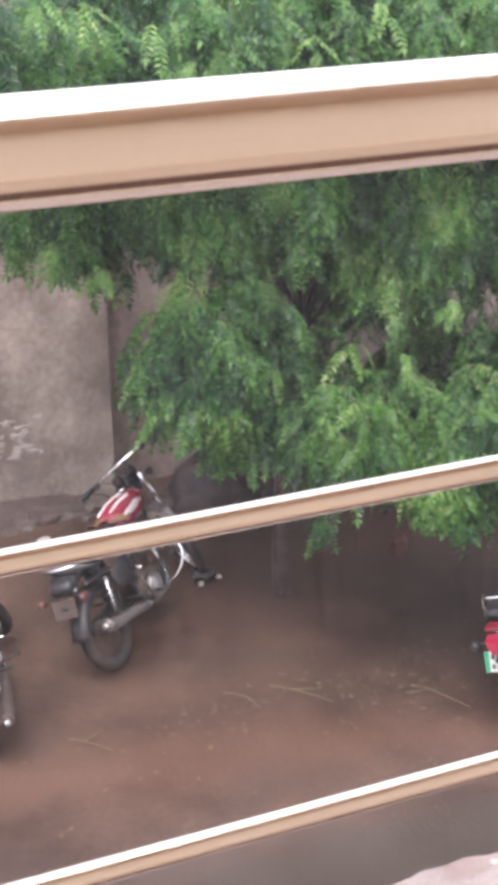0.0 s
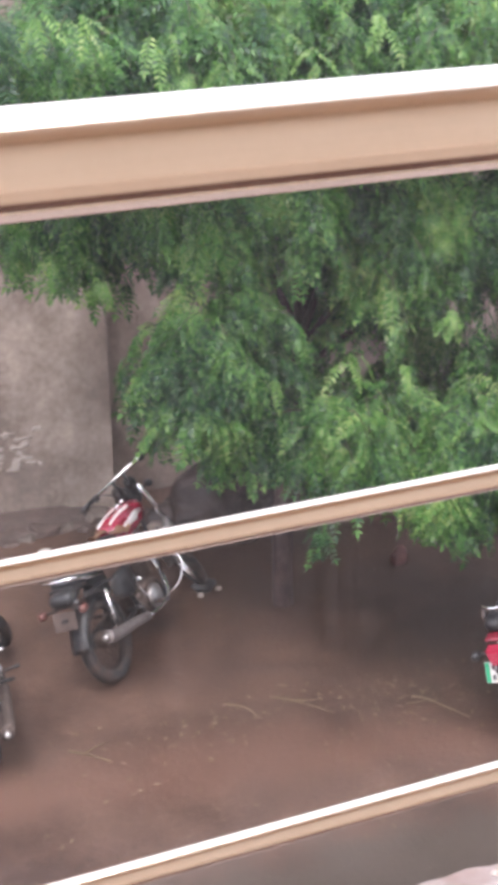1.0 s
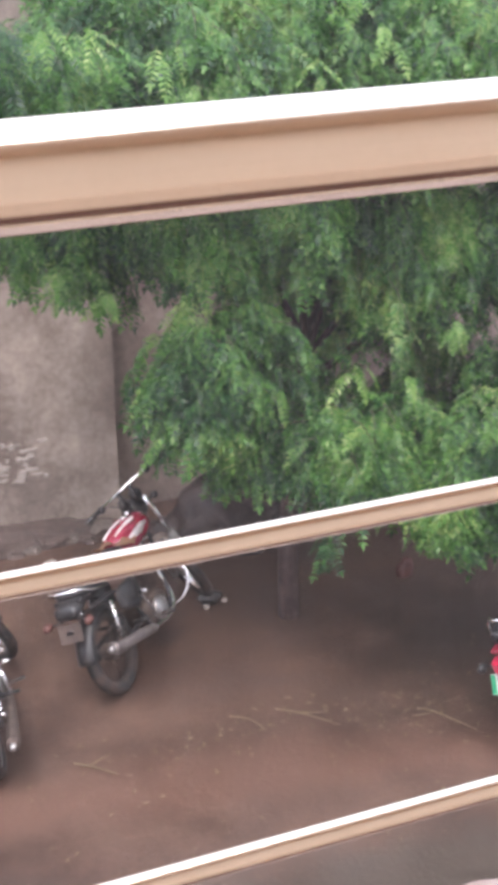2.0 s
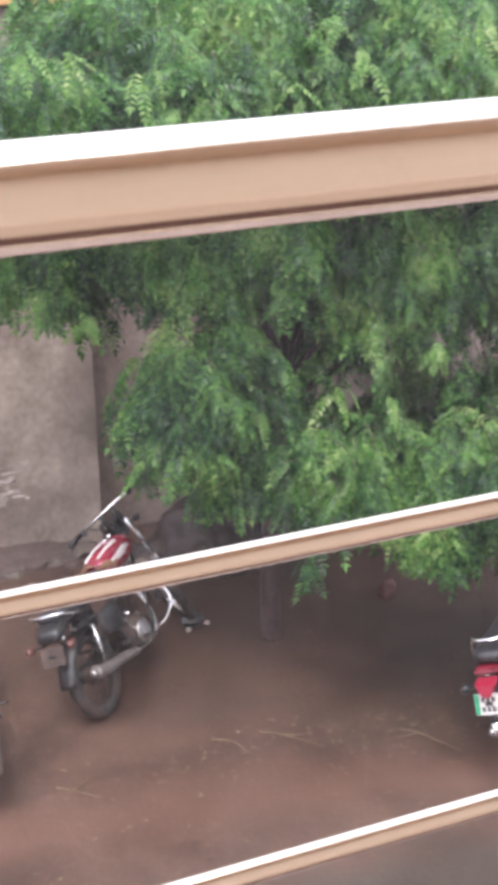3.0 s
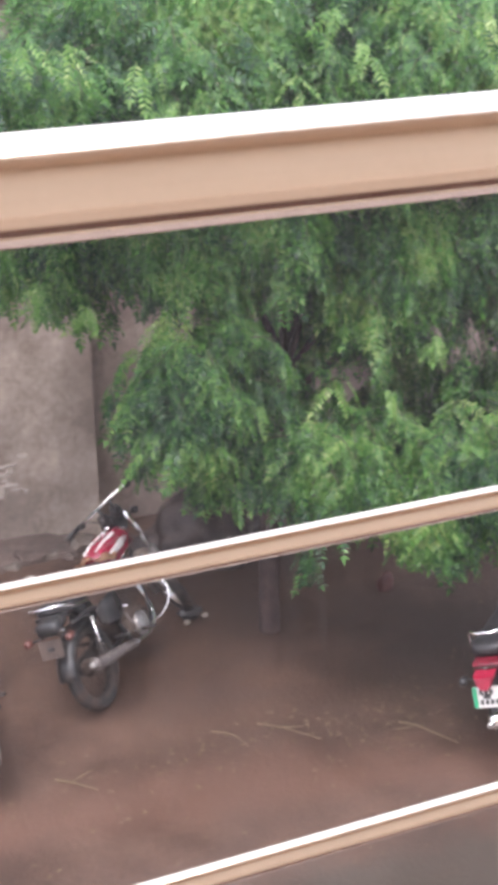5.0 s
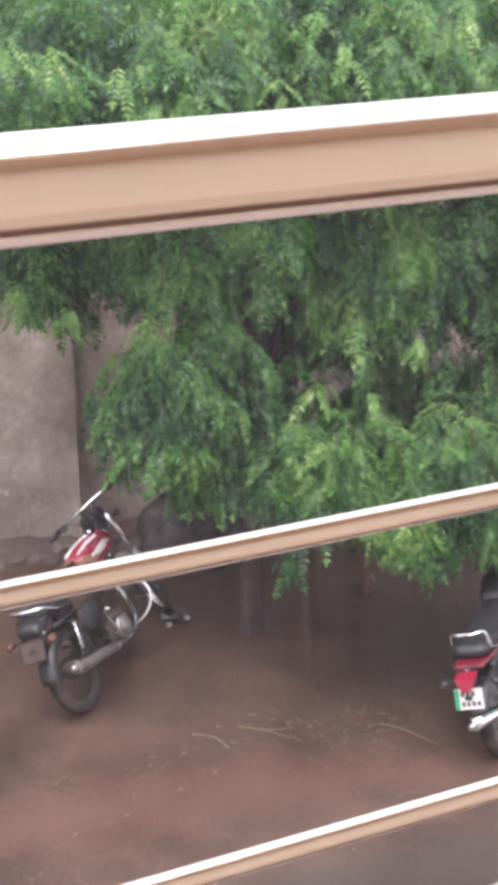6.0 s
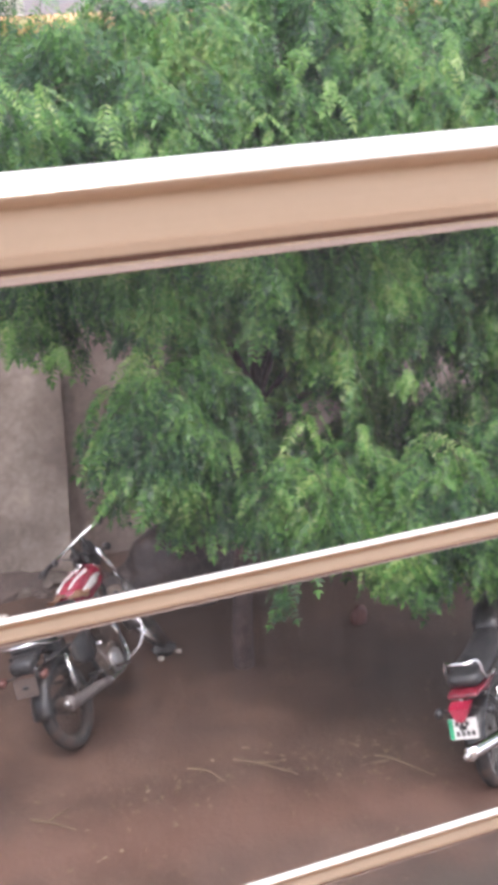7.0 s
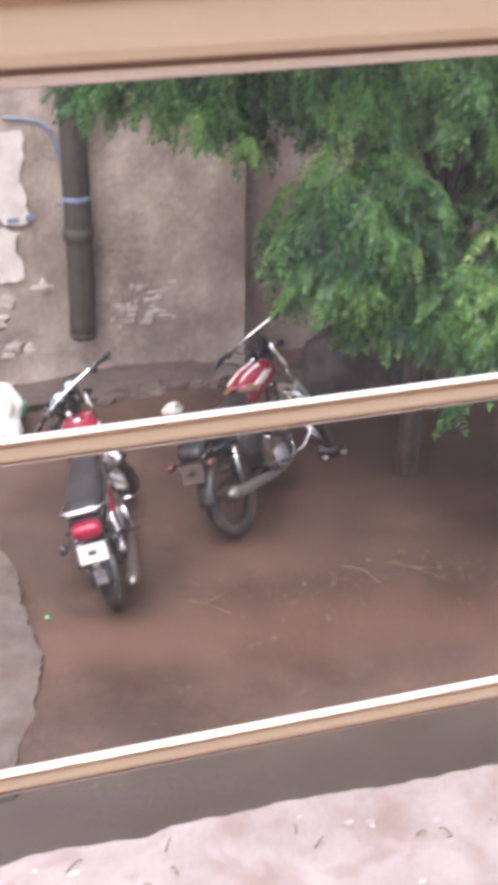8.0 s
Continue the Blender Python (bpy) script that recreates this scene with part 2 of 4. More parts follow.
    l.new(rim.outputs[0], shade_mix.inputs["Factor"])
    l.new(out, shade_mix.inputs[6])
    shade_mix.inputs[7].default_value = (0.034, 0.022, 0.016, 1)
    out = band(5.0, 5.3, 6.2, 6.5, (0.057, 0.046, 0.037), 0.85, shade_mix.outputs[2])
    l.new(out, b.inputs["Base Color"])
    return m


MUD = ground_material()


def streak(m, colour, amount):
    """Rain streaks that run down a wall, of uneven length."""
    n, l = m.node_tree.nodes, m.node_tree.links
    b = n["Principled BSDF"]
    base = b.inputs["Base Color"].links[0].from_socket
    tc = n.new("ShaderNodeTexCoord")
    mp = n.new("ShaderNodeMapping")
    mp.inputs["Scale"].default_value = (2.6, 2.6, 0.6)
    q = n.new("ShaderNodeTexNoise")
    q.inputs["Scale"].default_value = 1.0
    q.inputs["Detail"].default_value = 7
    q.inputs["Roughness"].default_value = 0.6
    l.new(tc.outputs["Object"], mp.inputs[0])
    l.new(mp.outputs[0], q.inputs["Vector"])
    r = n.new("ShaderNodeMapRange")
    r.inputs["From Min"].default_value, r.inputs["From Max"].default_value, r.inputs["To Max"].default_value = 0.48, 0.72, amount
    l.new(q.outputs["Fac"], r.inputs["Value"])
    mix = n.new("ShaderNodeMix")
    mix.data_type = "RGBA"
    l.new(r.outputs[0], mix.inputs["Factor"])
    l.new(base, mix.inputs[6])
    mix.inputs[7].default_value = (*colour, 1)
    l.new(mix.outputs[2], b.inputs["Base Color"])


streak(PLASTER, (0.14, 0.108, 0.09), 0.55)
streak(BROWN_PLASTER, (0.1, 0.075, 0.06), 0.5)
streak(PIPE, (0.02, 0.026, 0.014), 0.6)


# ---- building helpers ----
def mesh_of(name, bm, material, smooth=False):
    me = bpy.data.meshes.new(name)
    bmesh.ops.recalc_face_normals(bm, faces=bm.faces[:])
    bm.to_mesh(me)
    bm.free()
    me.materials.append(material)
    if smooth:
        me.polygons.foreach_set("use_smooth", [True] * len(me.polygons))
    return me


def part(name, bm, material, parent, label="", smooth=False):
    """Links a bmesh as one mesh object under a thing or a part."""
    ob = new(name, mesh_of(name, bm, material, smooth))
    ob.parent = parent
    if label:
        ob["label"] = label
    return ob


def empty(name, x=0, y=0, z=0):
    ob = new(name)
    ob.empty_display_size = 0.1
    ob.location = (x, y, z)
    return ob


def box(cx, cy, cz, sx, sy, sz, bevel=0.0, bm=None, rot=None):
    bm2 = bmesh.new()
    bmesh.ops.create_cube(bm2, size=1.0)
    bmesh.ops.scale(bm2, vec=(sx, sy, sz), verts=bm2.verts)
    if bevel:
        bmesh.ops.bevel(bm2, geom=bm2.edges[:], offset=bevel, segments=2, profile=0.5, affect="EDGES")
    if rot:
        bmesh.ops.transform(bm2, matrix=rot, verts=bm2.verts)
    bmesh.ops.translate(bm2, vec=(cx, cy, cz), verts=bm2.verts)
    if bm is None:
        return bm2
    tmp = bpy.data.meshes.new("tmp")
    bm2.to_mesh(tmp)
    bm2.free()
    bm.from_mesh(tmp)
    bpy.data.meshes.remove(tmp)
    return bm


def smooth_line(pts, steps=6):
    """Catmull-Rom through the points."""
    p = [Vector(q) for q in pts]
    p = [p[0] * 2 - p[1]] + p + [p[-1] * 2 - p[-2]]
    out = []
    for i in range(1, len(p) - 2):
        for k in range(steps):
            t = k / steps
            a, b, c, d = p[i - 1:i + 3]
            out.append(0.5 * ((2 * b) + (c - a) * t + (2 * a - 5 * b + 4 * c - d) * t * t + (3 * b - a - 3 * c + d) * t ** 3))
    out.append(p[-2])
    return out


def tube(pts, r, n=10, bm=None, curve=True, steps=5, caps=True):
    """A round tube along the points; r is one radius or one for each end."""
    bm = bm or bmesh.new()
    line = smooth_line(pts, steps) if curve and len(pts) > 2 else [Vector(q) for q in pts]
    r0, r1 = r if isinstance(r, tuple) else (r, r)
    rings = []
    up = Vector((0.02, 0.01, 1))
    for i, q in enumerate(line):
        d = (line[min(i + 1, len(line) - 1)] - line[max(i - 1, 0)]).normalized()
        if abs(d.dot(up.normalized())) > 0.95:
            up = Vector((1, 0.1, 0))
        a = d.cross(up).normalized()
        b = d.cross(a).normalized()
        rr = r0 + (r1 - r0) * i / max(1, len(line) - 1)
        rings.append([bm.verts.new(q + (a * math.cos(k * math.tau / n) + b * math.sin(k * math.tau / n)) * rr) for k in range(n)])
    for i in range(len(rings) - 1):
        for k in range(n):
            bm.faces.new((rings[i][k], rings[i][(k + 1) % n], rings[i + 1][(k + 1) % n], rings[i + 1][k]))
    if caps:
        bm.faces.new(rings[0])
        bm.faces.new(rings[-1])
    return bm


def loft(sections, n=16, power=2.6, bm=None):
    """A closed body through cross-sections (y, x centre, z centre, half width, half height) along y."""
    bm = bm or bmesh.new()
    rings = []
    for y, xc, zc, hw, hh in sections:
        ring = []
        for k in range(n):
            a = k * math.tau / n
            c, s = math.cos(a), math.sin(a)
            ring.append(bm.verts.new((xc + hw * math.copysign(abs(c) ** (2 / power), c), y, zc + hh * math.copysign(abs(s) ** (2 / power), s))))
        rings.append(ring)
    for i in range(len(rings) - 1):
        for k in range(n):
            bm.faces.new((rings[i][k], rings[i][(k + 1) % n], rings[i + 1][(k + 1) % n], rings[i + 1][k]))
    bm.faces.new(rings[0])
    bm.faces.new(rings[-1])
    return bm


def ring_x(profile, n=32, bm=None, cy=0.0, cz=0.0):
    """Turns a closed profile of (x, radius) round the x axis."""
    bm = bm or bmesh.new()
    rings = []
    for k in range(n):
        a = k * math.tau / n
        rings.append([bm.verts.new((x, cy + r * math.cos(a), cz + r * math.sin(a))) for x, r in profile])
    m = len(profile)
    for k in range(n):
        for j in range(m):
            bm.faces.new((rings[k][j], rings[(k + 1) % n][j], rings[(k + 1) % n][(j + 1) % m], rings[k][(j + 1) % m]))
    return bm


def disc_y(cx, cy, cz, r, depth, n=20, bm=None, dome=0.0, axis=(0, -1, 0)):
    """A short round body along an axis, with a domed front."""
    bm = bm or bmesh.new()
    q = Vector(axis).normalized().to_track_quat("Z", "Y").to_matrix().to_4x4()
    m = Matrix.Translation((cx, cy, cz)) @ q
    prof = [(r * 0.94, -depth / 2), (r, -depth / 2 + 0.1 * depth), (r, depth / 2 - 0.15 * depth), (r * 0.9, depth / 2), (r * 0.5, depth / 2 + dome * 0.75)]
    rings = [[bm.verts.new(m @ Vector((a * math.cos(k * math.tau / n), a * math.sin(k * math.tau / n), z))) for k in range(n)] for a, z in prof]
    for i in range(len(rings) - 1):
        for k in range(n):
            bm.faces.new((rings[i][k], rings[i][(k + 1) % n], rings[i + 1][(k + 1) % n], rings[i + 1][k]))
    bm.faces.new(rings[0])
    top = bm.verts.new(m @ Vector((0, 0, depth / 2 + dome)))
    for k in range(n):
        bm.faces.new((rings[-1][k], rings[-1][(k + 1) % n], top))
    return bm


def ragged_slab(outline, z0, z1, wobble, step=0.08, seed=1):
    """A slab over a plan outline, whose edge is broken unevenly; the outline is a list of (x, y, broken)."""
    rng = random.Random(seed)
    pts = []
    for i, (x, y, rag) in enumerate(outline):
        x2, y2, _ = outline[(i + 1) % len(outline)]
        k = max(1, int(math.hypot(x2 - x, y2 - y) / step)) if rag else 1
        for j in range(k):
            t = j / k
            px, py = x + (x2 - x) * t, y + (y2 - y) * t
            if rag:
                w = noise.noise((px * 2.1, py * 2.1, seed)) * wobble * 1.6 + noise.noise((px * 7, py * 7, seed + 4)) * wobble * 0.7 + rng.uniform(-1, 1) * wobble * 0.12
                nx, ny = (y2 - y), -(x2 - x)
                d = math.hypot(nx, ny)
                px, py = px + nx / d * w, py + ny / d * w
            pts.append((px, py))
    bm = bmesh.new()
    lo = [bm.verts.new((x, y, z0)) for x, y in pts]
    hi = [bm.verts.new((x, y, z1)) for x, y in pts]
    for i in range(len(pts)):
        j = (i + 1) % len(pts)
        bm.faces.new((lo[i], lo[j], hi[j], hi[i]))
    bmesh.ops.triangulate(bm, faces=[bm.faces.new(hi), bm.faces.new(lo)])
    return bm


def structure(name, bm, material, label, smooth=False):
    ob = new(name, mesh_of(name, bm, material, smooth))
    return tagged(ob, label, kind="structure")


# ---- large structure ----
def ground_height(x, y):
    h = noise.noise((x * 0.45, y * 0.45, 3.0)) * 0.03 + noise.noise((x * 1.7, y * 1.7, 7.0)) * 0.012 + noise.noise((x * 5.0, y * 5.0, 9.0)) * 0.005
    h += -0.03 * math.exp(-((y - 5.85) / 0.3) ** 2) + 0.02 * math.exp(-((y - 6.5) / 0.3) ** 2)
    near = max(0.0, 1 - max(0, abs(x - 3.5) - 6) / 4) * max(0.0, 1 - max(0, abs(y - 6) - 7) / 4)
    return h * near


def build_ground():
    xs = [-2000, -400, -100, -40, -15, -8] + [-4 + 0.09 * i for i in range(178)] + [14, 20, 40, 100, 400, 2000]
    ys = [-2000, -400, -100, -40, -15, -5, 0, 2, 3.5] + [4.6 + 0.08 * i for i in range(90)] + [13, 15, 18, 25, 40, 100, 400, 2000]
    verts = [(x, y, ground_height(x, y)) for y in ys for x in xs]
    w = len(xs)
    faces = [(j * w + i, j * w + i + 1, (j + 1) * w + i + 1, (j + 1) * w + i) for j in range(len(ys) - 1) for i in range(w - 1)]
    me = bpy.data.meshes.new("ground")
    me.from_pydata(verts, [], faces)
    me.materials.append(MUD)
    me.polygons.foreach_set("use_smooth", [True] * len(faces))
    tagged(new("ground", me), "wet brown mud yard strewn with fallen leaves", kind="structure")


build_ground()

structure("pavement", ragged_slab([(-6, 0.75, 0), (12, 0.75, 0), (12, 5.42, 1), (-6, 5.42, 0)], -0.1, 0.06, 0.03, 0.02, 5), CONCRETE,
          "pale wet concrete apron with a crumbled edge along the mud")

# the house the camera stands in
structure("floor", box(1, 0.0, 3.92, 9, 1.5, 0.16, 0.01), TILE, "balcony floor slab")
# unseen border, added so the handrail reflects a dark band low down
structure("trim", box(1, 0.475, 4.012, 8.6, 0.54, 0.024, 0.004), EDGE, "unseen dark red border along the balcony edge, added for its reflection")
structure("ceiling", box(1, -0.1, 6.85, 9, 1.1, 0.16, 0.01), CEILING, "beige painted balcony ceiling")
structure("wall_south", box(1, -0.75, 5.35, 9, 0.2, 3.0), BUILDING, "beige painted wall behind the balcony")
structure("wall_below", box(1, 0.6, 1.92, 9, 0.24, 3.84), BUILDING, "beige painted wall below the balcony")
structure("wall_west", box(-3.42, -0.35, 5.35, 0.16, 2.2, 2.7), BUILDING, "beige painted end wall of the balcony")
structure("wall_east", box(5.42, -0.35, 5.35, 0.16, 2.2, 2.7), BUILDING, "beige painted end wall of the balcony")

RAIL_Y = 0.66


def build_railing():
    r = empty("railing", 1, RAIL_Y, 4.0)
    tagged(r, "brushed steel balcony railing with a thick handrail and thin bars", "railing")
    part("handrail", tube([(-4.33, 0, 1.151), (4.33, 0, 1.151)], 0.0265, 48, curve=False), STEEL, r, "thick round handrail", smooth=True)
    for z in (0.9437, 0.734, 0.524, 0.314, 0.105):
        part("bar", tube([(-4.33, 0, z), (4.33, 0, z)], 0.0073, 24, curve=False), STEEL, r, smooth=True)
    for x in (-4.3, -2.3, 0.55, 2.4, 4.3):
        part("post", tube([(x, 0.0, 0), (x, 0.0, 1.13)], 0.02, 24, curve=False), STEEL, r, smooth=True)


build_railing()

# the yard's far wall: a plastered face, a recessed face and a drainpipe
WALL_Y = 10.6


def wall_relief(x, z, seed):
    d = noise.noise((x * 0.8, z * 0.8, seed)) * 0.02 + noise.noise((x * 4, z * 4, seed + 3)) * 0.006
    return d + 0.05 * max(0.0, noise.noise((x * 1.9, z * 1.9, seed + 9)) - 0.05) * (1 if z < 0.9 else 0.3)


def wall_mesh(x0, x1, y0, y1, z1, step=0.12, seed=0):
    """An uneven plastered wall: the front face waves a little and its foot is worn."""
    bm = bmesh.new()
    nx, nz = int((x1 - x0) / step), int(z1 / step)
    grid = []
    for j in range(nz + 1):
        row = []
        for i in range(nx + 1):
            x, z = x0 + (x1 - x0) * i / nx, -0.15 + (z1 + 0.15) * j / nz
            row.append(bm.verts.new((x, y0 + wall_relief(x, z, seed), z)))
        grid.append(row)
    for j in range(nz):
        for i in range(nx):
            bm.faces.new((grid[j][i], grid[j][i + 1], grid[j + 1][i + 1], grid[j + 1][i])).smooth = True
    grid = [[bm.verts.new(v.co) for v in row] for row in grid]
    back = {}
    for i, j in ((0, 0), (nx, 0), (nx, nz), (0, nz)):
        v = grid[j][i]
        back[i, j] = bm.verts.new((v.co.x, y1, v.co.z))
    bm.faces.new([grid[j][0] for j in range(nz + 1)] + [back[0, nz], back[0, 0]])
    bm.faces.new([grid[j][nx] for j in range(nz + 1)] + [back[nx, nz], back[nx, 0]])
    bm.faces.new([grid[nz][i] for i in range(nx + 1)] + [back[nx, nz], back[0, nz]])
    bm.faces.new([grid[0][i] for i in range(nx + 1)] + [back[nx, 0], back[0, 0]])
    bm.faces.new((back[0, 0], back[nx, 0], back[nx, nz], back[0, nz]))
    bmesh.ops.delete(bm, geom=[v for v in bm.verts if not v.link_faces], context="VERTS")
    return bm


structure("wall_north", wall_mesh(-8, 3.16, WALL_Y, WALL_Y + 0.5, 4.3, seed=2), PLASTER, "stained grey-brown plaster wall of the yard")
# recessed face: a darker, browner plaster than the main face
structure("wall_north_recess", wall_mesh(3.165, 14, WALL_Y + 0.18, WALL_Y + 0.5, 4.3, seed=8), BROWN_PLASTER, "stained plaster wall set back behind the tree")
structure("coping", box(3, WALL_Y + 0.22, 4.345, 22, 0.6, 0.08, 0.01), OCHRE, "ochre coping on the yard wall")

# the pale house beyond the yard wall
beyond = box(-1.0, 12.6, 3.2, 9.2, 0.3, 6.6)
for x in (2.55, 2.9, 3.3):
    box(x, 12.42, 3.2, 0.1, 0.1, 6.6, 0.01, beyond)
structure("wall_beyond", beyond, WHITEWASH, "pale wall with upright ribs beyond the yard wall")


# ---- tree ----
def leaf_template(rng):
    """Quads of one feathery leaf along +x: pairs of pointed leaflets on an arching stalk."""
    L, pairs = 0.215, 7
    quads = []
    for i in range(pairs):
        t = 0.14 + 0.84 * i / (pairs - 1)
        ll = 0.063 * (1 - 0.6 * abs(t - 0.42)) * rng.uniform(0.85, 1.12)
        wd = ll * 0.17
        cx, cz = L * t, -0.3 * L * t * t
        for s in (-1, 1):
            d = np.array([0.5, s * 0.85, -0.22 + rng.uniform(-0.15, 0.12)])
            d /= np.linalg.norm(d)
            side = np.array([0.85, -s * 0.5, rng.uniform(-0.4, 0.4)])
            b = np.array([cx, 0, cz])
            quads.append([b, b + d * ll * 0.42 + side * wd, b + d * ll, b + d * ll * 0.42 - side * wd])
    b = np.array([L * 0.97, 0, -0.29 * L])
    quads.append([b, b + np.array([0.025, 0.011, -0.01]), b + np.array([0.055, 0, -0.028]), b + np.array([0.025, -0.011, -0.01])])
    w = 0.0016
    for k in range(3):
        a, c = k / 3, (k + 1) / 3
        quads.append([np.array([L * a, -w, -0.3 * L * a * a]), np.array([L * c, -w, -0.3 * L * c * c]), np.array([L * c, w, -0.3 * L * c * c]), np.array([L * a, w, -0.3 * L * a * a])])
    return np.array(quads)


# places of pale yellow-green shoots on the outside of the crown
SHOOTS = [(1.94, 7.3, 4.4), (2.15, 7.3, 4.38), (2.58, 7.3, 4.25), (3.63, 7.3, 4.49), (3.44, 7.3, 4.09), (4.49, 7.3, 4.38), (4.55, 7.3, 4.47), (3.8, 7.3, 4.24), (2.77, 7.3, 4.02), (4.75, 8.2, 3.06), (4.33, 8.2, 2.79), (4.04, 8.2, 2.49), (4.22, 7.1, 2.6), (2.42, 8.2, 2.71), (3.03, 7.75, 2.25), (2.93, 7.75, 1.94), (3.36, 7.75, 2.09), (2.12, 8.2, 2.89), (3.58, 7.1, 2.42), (3.91, 7.1, 2.33), (4.43, 7.1, 1.88)]


# boughs of the crown: centre, half sizes, clumps of foliage
BOUGHS = [
    ((3.12, 8.2, 2.25), (0.32, 0.35, 0.34), 24), ((3.42, 8.15, 1.85), (0.18, 0.25, 0.24), 9), ((3.0, 8.2, 1.98), (0.12, 0.2, 0.15), 4),
    ((4.0, 7.75, 1.74), (0.36, 0.36, 0.24), 20), ((4.72, 7.55, 1.66), (0.5, 0.4, 0.34), 28), ((5.5, 7.4, 1.6), (0.55, 0.5, 0.55), 26),
    ((4.45, 7.4, 1.62), (0.25, 0.25, 0.15), 6),
    ((2.05, 9.3, 3.15), (0.25, 0.3, 0.26), 11), ((2.45, 9.1, 3.12), (0.25, 0.3, 0.28), 12), ((2.75, 9.0, 2.95), (0.2, 0.3, 0.26), 11), ((3.25, 8.8, 3.15), (0.42, 0.4, 0.34), 22),
    ((3.85, 8.6, 3.12), (0.4, 0.42, 0.4), 22), ((4.5, 8.5, 3.0), (0.36, 0.4, 0.46), 22), ((5.2, 8.4, 2.95), (0.45, 0.45, 0.5), 24), ((6.0, 8.2, 2.7), (0.5, 0.5, 0.7), 24), ((2.45, 8.4, 4.14), (0.3, 0.3, 0.2), 12),
]


def build_tree():
    rng = np.random.default_rng(11)
    tree = empty("tree", 3.78, 8.55, 0)
    tagged(tree, "large leafy tree with drooping feathery green foliage over the yard", "tree")
    o = np.array([3.78, 8.55, 0.0])
    # trunk, and a limb into every bough
    trunk = tube([(0, 0, -0.1), (0.02, 0.05, 0.5), (0.12, 0.2, 1.2), (0.3, 0.3, 2.2), (0.45, 0.3, 3.4), (0.5, 0.3, 4.4)], (0.08, 0.045), 14)
    part("trunk", trunk, BARK, tree, "dark wet bark", smooth=True)
    high = [(2.6, 8.6, 3.95), (3.4, 8.0, 4.1), (4.2, 8.6, 4.4), (5.0, 7.9, 4.1), (5.8, 8.6, 4.3)]
    for e in [b[0] for b in BOUGHS] + high:
        e = Vector(e) - Vector(o)
        z = max(0.9, min(e.z * 0.62, 2.6))
        s = Vector((0.02 + 0.11 * z, 0.1 + 0.07 * z, z))
        part("limb", tube([s, s.lerp(e, 0.5) + Vector((0, 0.05, 0.2)), e], (0.03, 0.009), 8), BARK, tree, smooth=True)
    # drooping twigs with leaves
    templates = [leaf_template(random.Random(k)) for k in range(8)]
    blocks, twig_bm = [], bmesh.new()

    def leaf(p, out, size):
        xa = out / np.linalg.norm(out)
        za = np.array([0, -0.25, 1.0]) + rng.normal(0, 0.35, 3)
        ya = np.cross(za, xa)
        ya /= np.linalg.norm(ya)
        blocks.append(((templates[rng.integers(8)] * size) @ np.array([xa, ya, np.cross(xa, ya)]) + p - o).astype(np.float32))

    def spray(x, y, z, ang, length, droop=0.3, bare=0):
        """One twig that arches over, with feathery leaves on both sides and a tuft at its tip."""
        d = np.array([math.cos(ang) * 0.9, math.sin(ang) * 0.9, rng.uniform(-0.1, 0.45)])
        p = np.array([x, y, z])
        pts = [p.copy()]
        n = 7
        for k in range(n):
            d = d + np.array([0, 0, -droop]) + rng.normal(0, 0.1, 3)
            d /= np.linalg.norm(d)
            p = p + d * length / n
            pts.append(p.copy())
            for s in (-1, 1):
                if k >= bare:
                    out = np.cross(d, [0, 0, 1.0])
                    leaf(p, out / (np.linalg.norm(out) + 1e-6) * s * 0.9 + d * 0.55 + rng.normal(0, 0.28, 3) + np.array([0, 0, -0.45]), rng.uniform(0.6, 1.05))
        for _ in range(3):
            leaf(p, d + rng.normal(0, 0.45, 3) + np.array([0, 0, -0.35]), rng.uniform(0.7, 1.15))
        tube([tuple(q - o) for q in pts[::2]], (0.005, 0.002), 3, bm=twig_bm, curve=False, caps=False)

    def clump(x, y, z, n, ang):
        """Several twigs from one bough end, leaning the same way."""
        for _ in range(n):
            j = rng.normal(0, 0.08, 3)
            spray(x + j[0], y + j[1], z + j[2], ang + rng.normal(0, 0.7), rng.uniform(0.2, 0.42))

    def bough(c, r, n):
        """Foliage over the outside of one rounded bough, denser above and towards the open yard."""
        made = 0
        while made < n:
            u = rng.normal(0, 1, 3)
            u /= np.linalg.norm(u)
            if u[1] > 0.45 or (u[2] < -0.5 and rng.uniform() < 0.5):
                continue
            q = np.array(c) + u * np.array(r) * rng.uniform(0.72, 1.0)
            clump(q[0], q[1], q[2], int(rng.integers(3, 6)), math.atan2(u[1], u[0]) + rng.normal(0, 0.5))
            made += 1

    for c, r, n in BOUGHS:
        bough(c, r, n)
    # the sunlit top of the crown
    for k in range(32):
        x, y = 2.0 + 0.16 * k, rng.uniform(7.7, 9.5)
        z = rng.uniform(3.65, 4.6)
        if x < 2.75:
            z = min(z, 4.1)
        bough((x, y, z), (0.4, 0.4, 0.28), 9)
    # thin shaded foliage inside, and long bare-stemmed shoots that hang in the gap
    for _ in range(75):
        clump(rng.uniform(3.7, 6.4), rng.uniform(9.2, 10.2), rng.uniform(1.0, 3.0), 5, rng.uniform(0, math.tau))
    for k in range(9):
        spray(rng.uniform(4.0, 5.2), rng.uniform(8.0, 8.5), rng.uniform(2.5, 2.75), -1.6 + rng.normal(0, 0.8), rng.uniform(0.7, 1.0), 0.6, 3)
    # unseen foliage beside the balcony, added to shade the mud on the right
    for _ in range(45):
        y = rng.uniform(4.8, 7.2)
        clump(0.78 * y + rng.uniform(0.7, 3.0), y, rng.uniform(2.2, 4.7), 6, rng.uniform(0, math.tau))
    old = len(blocks)
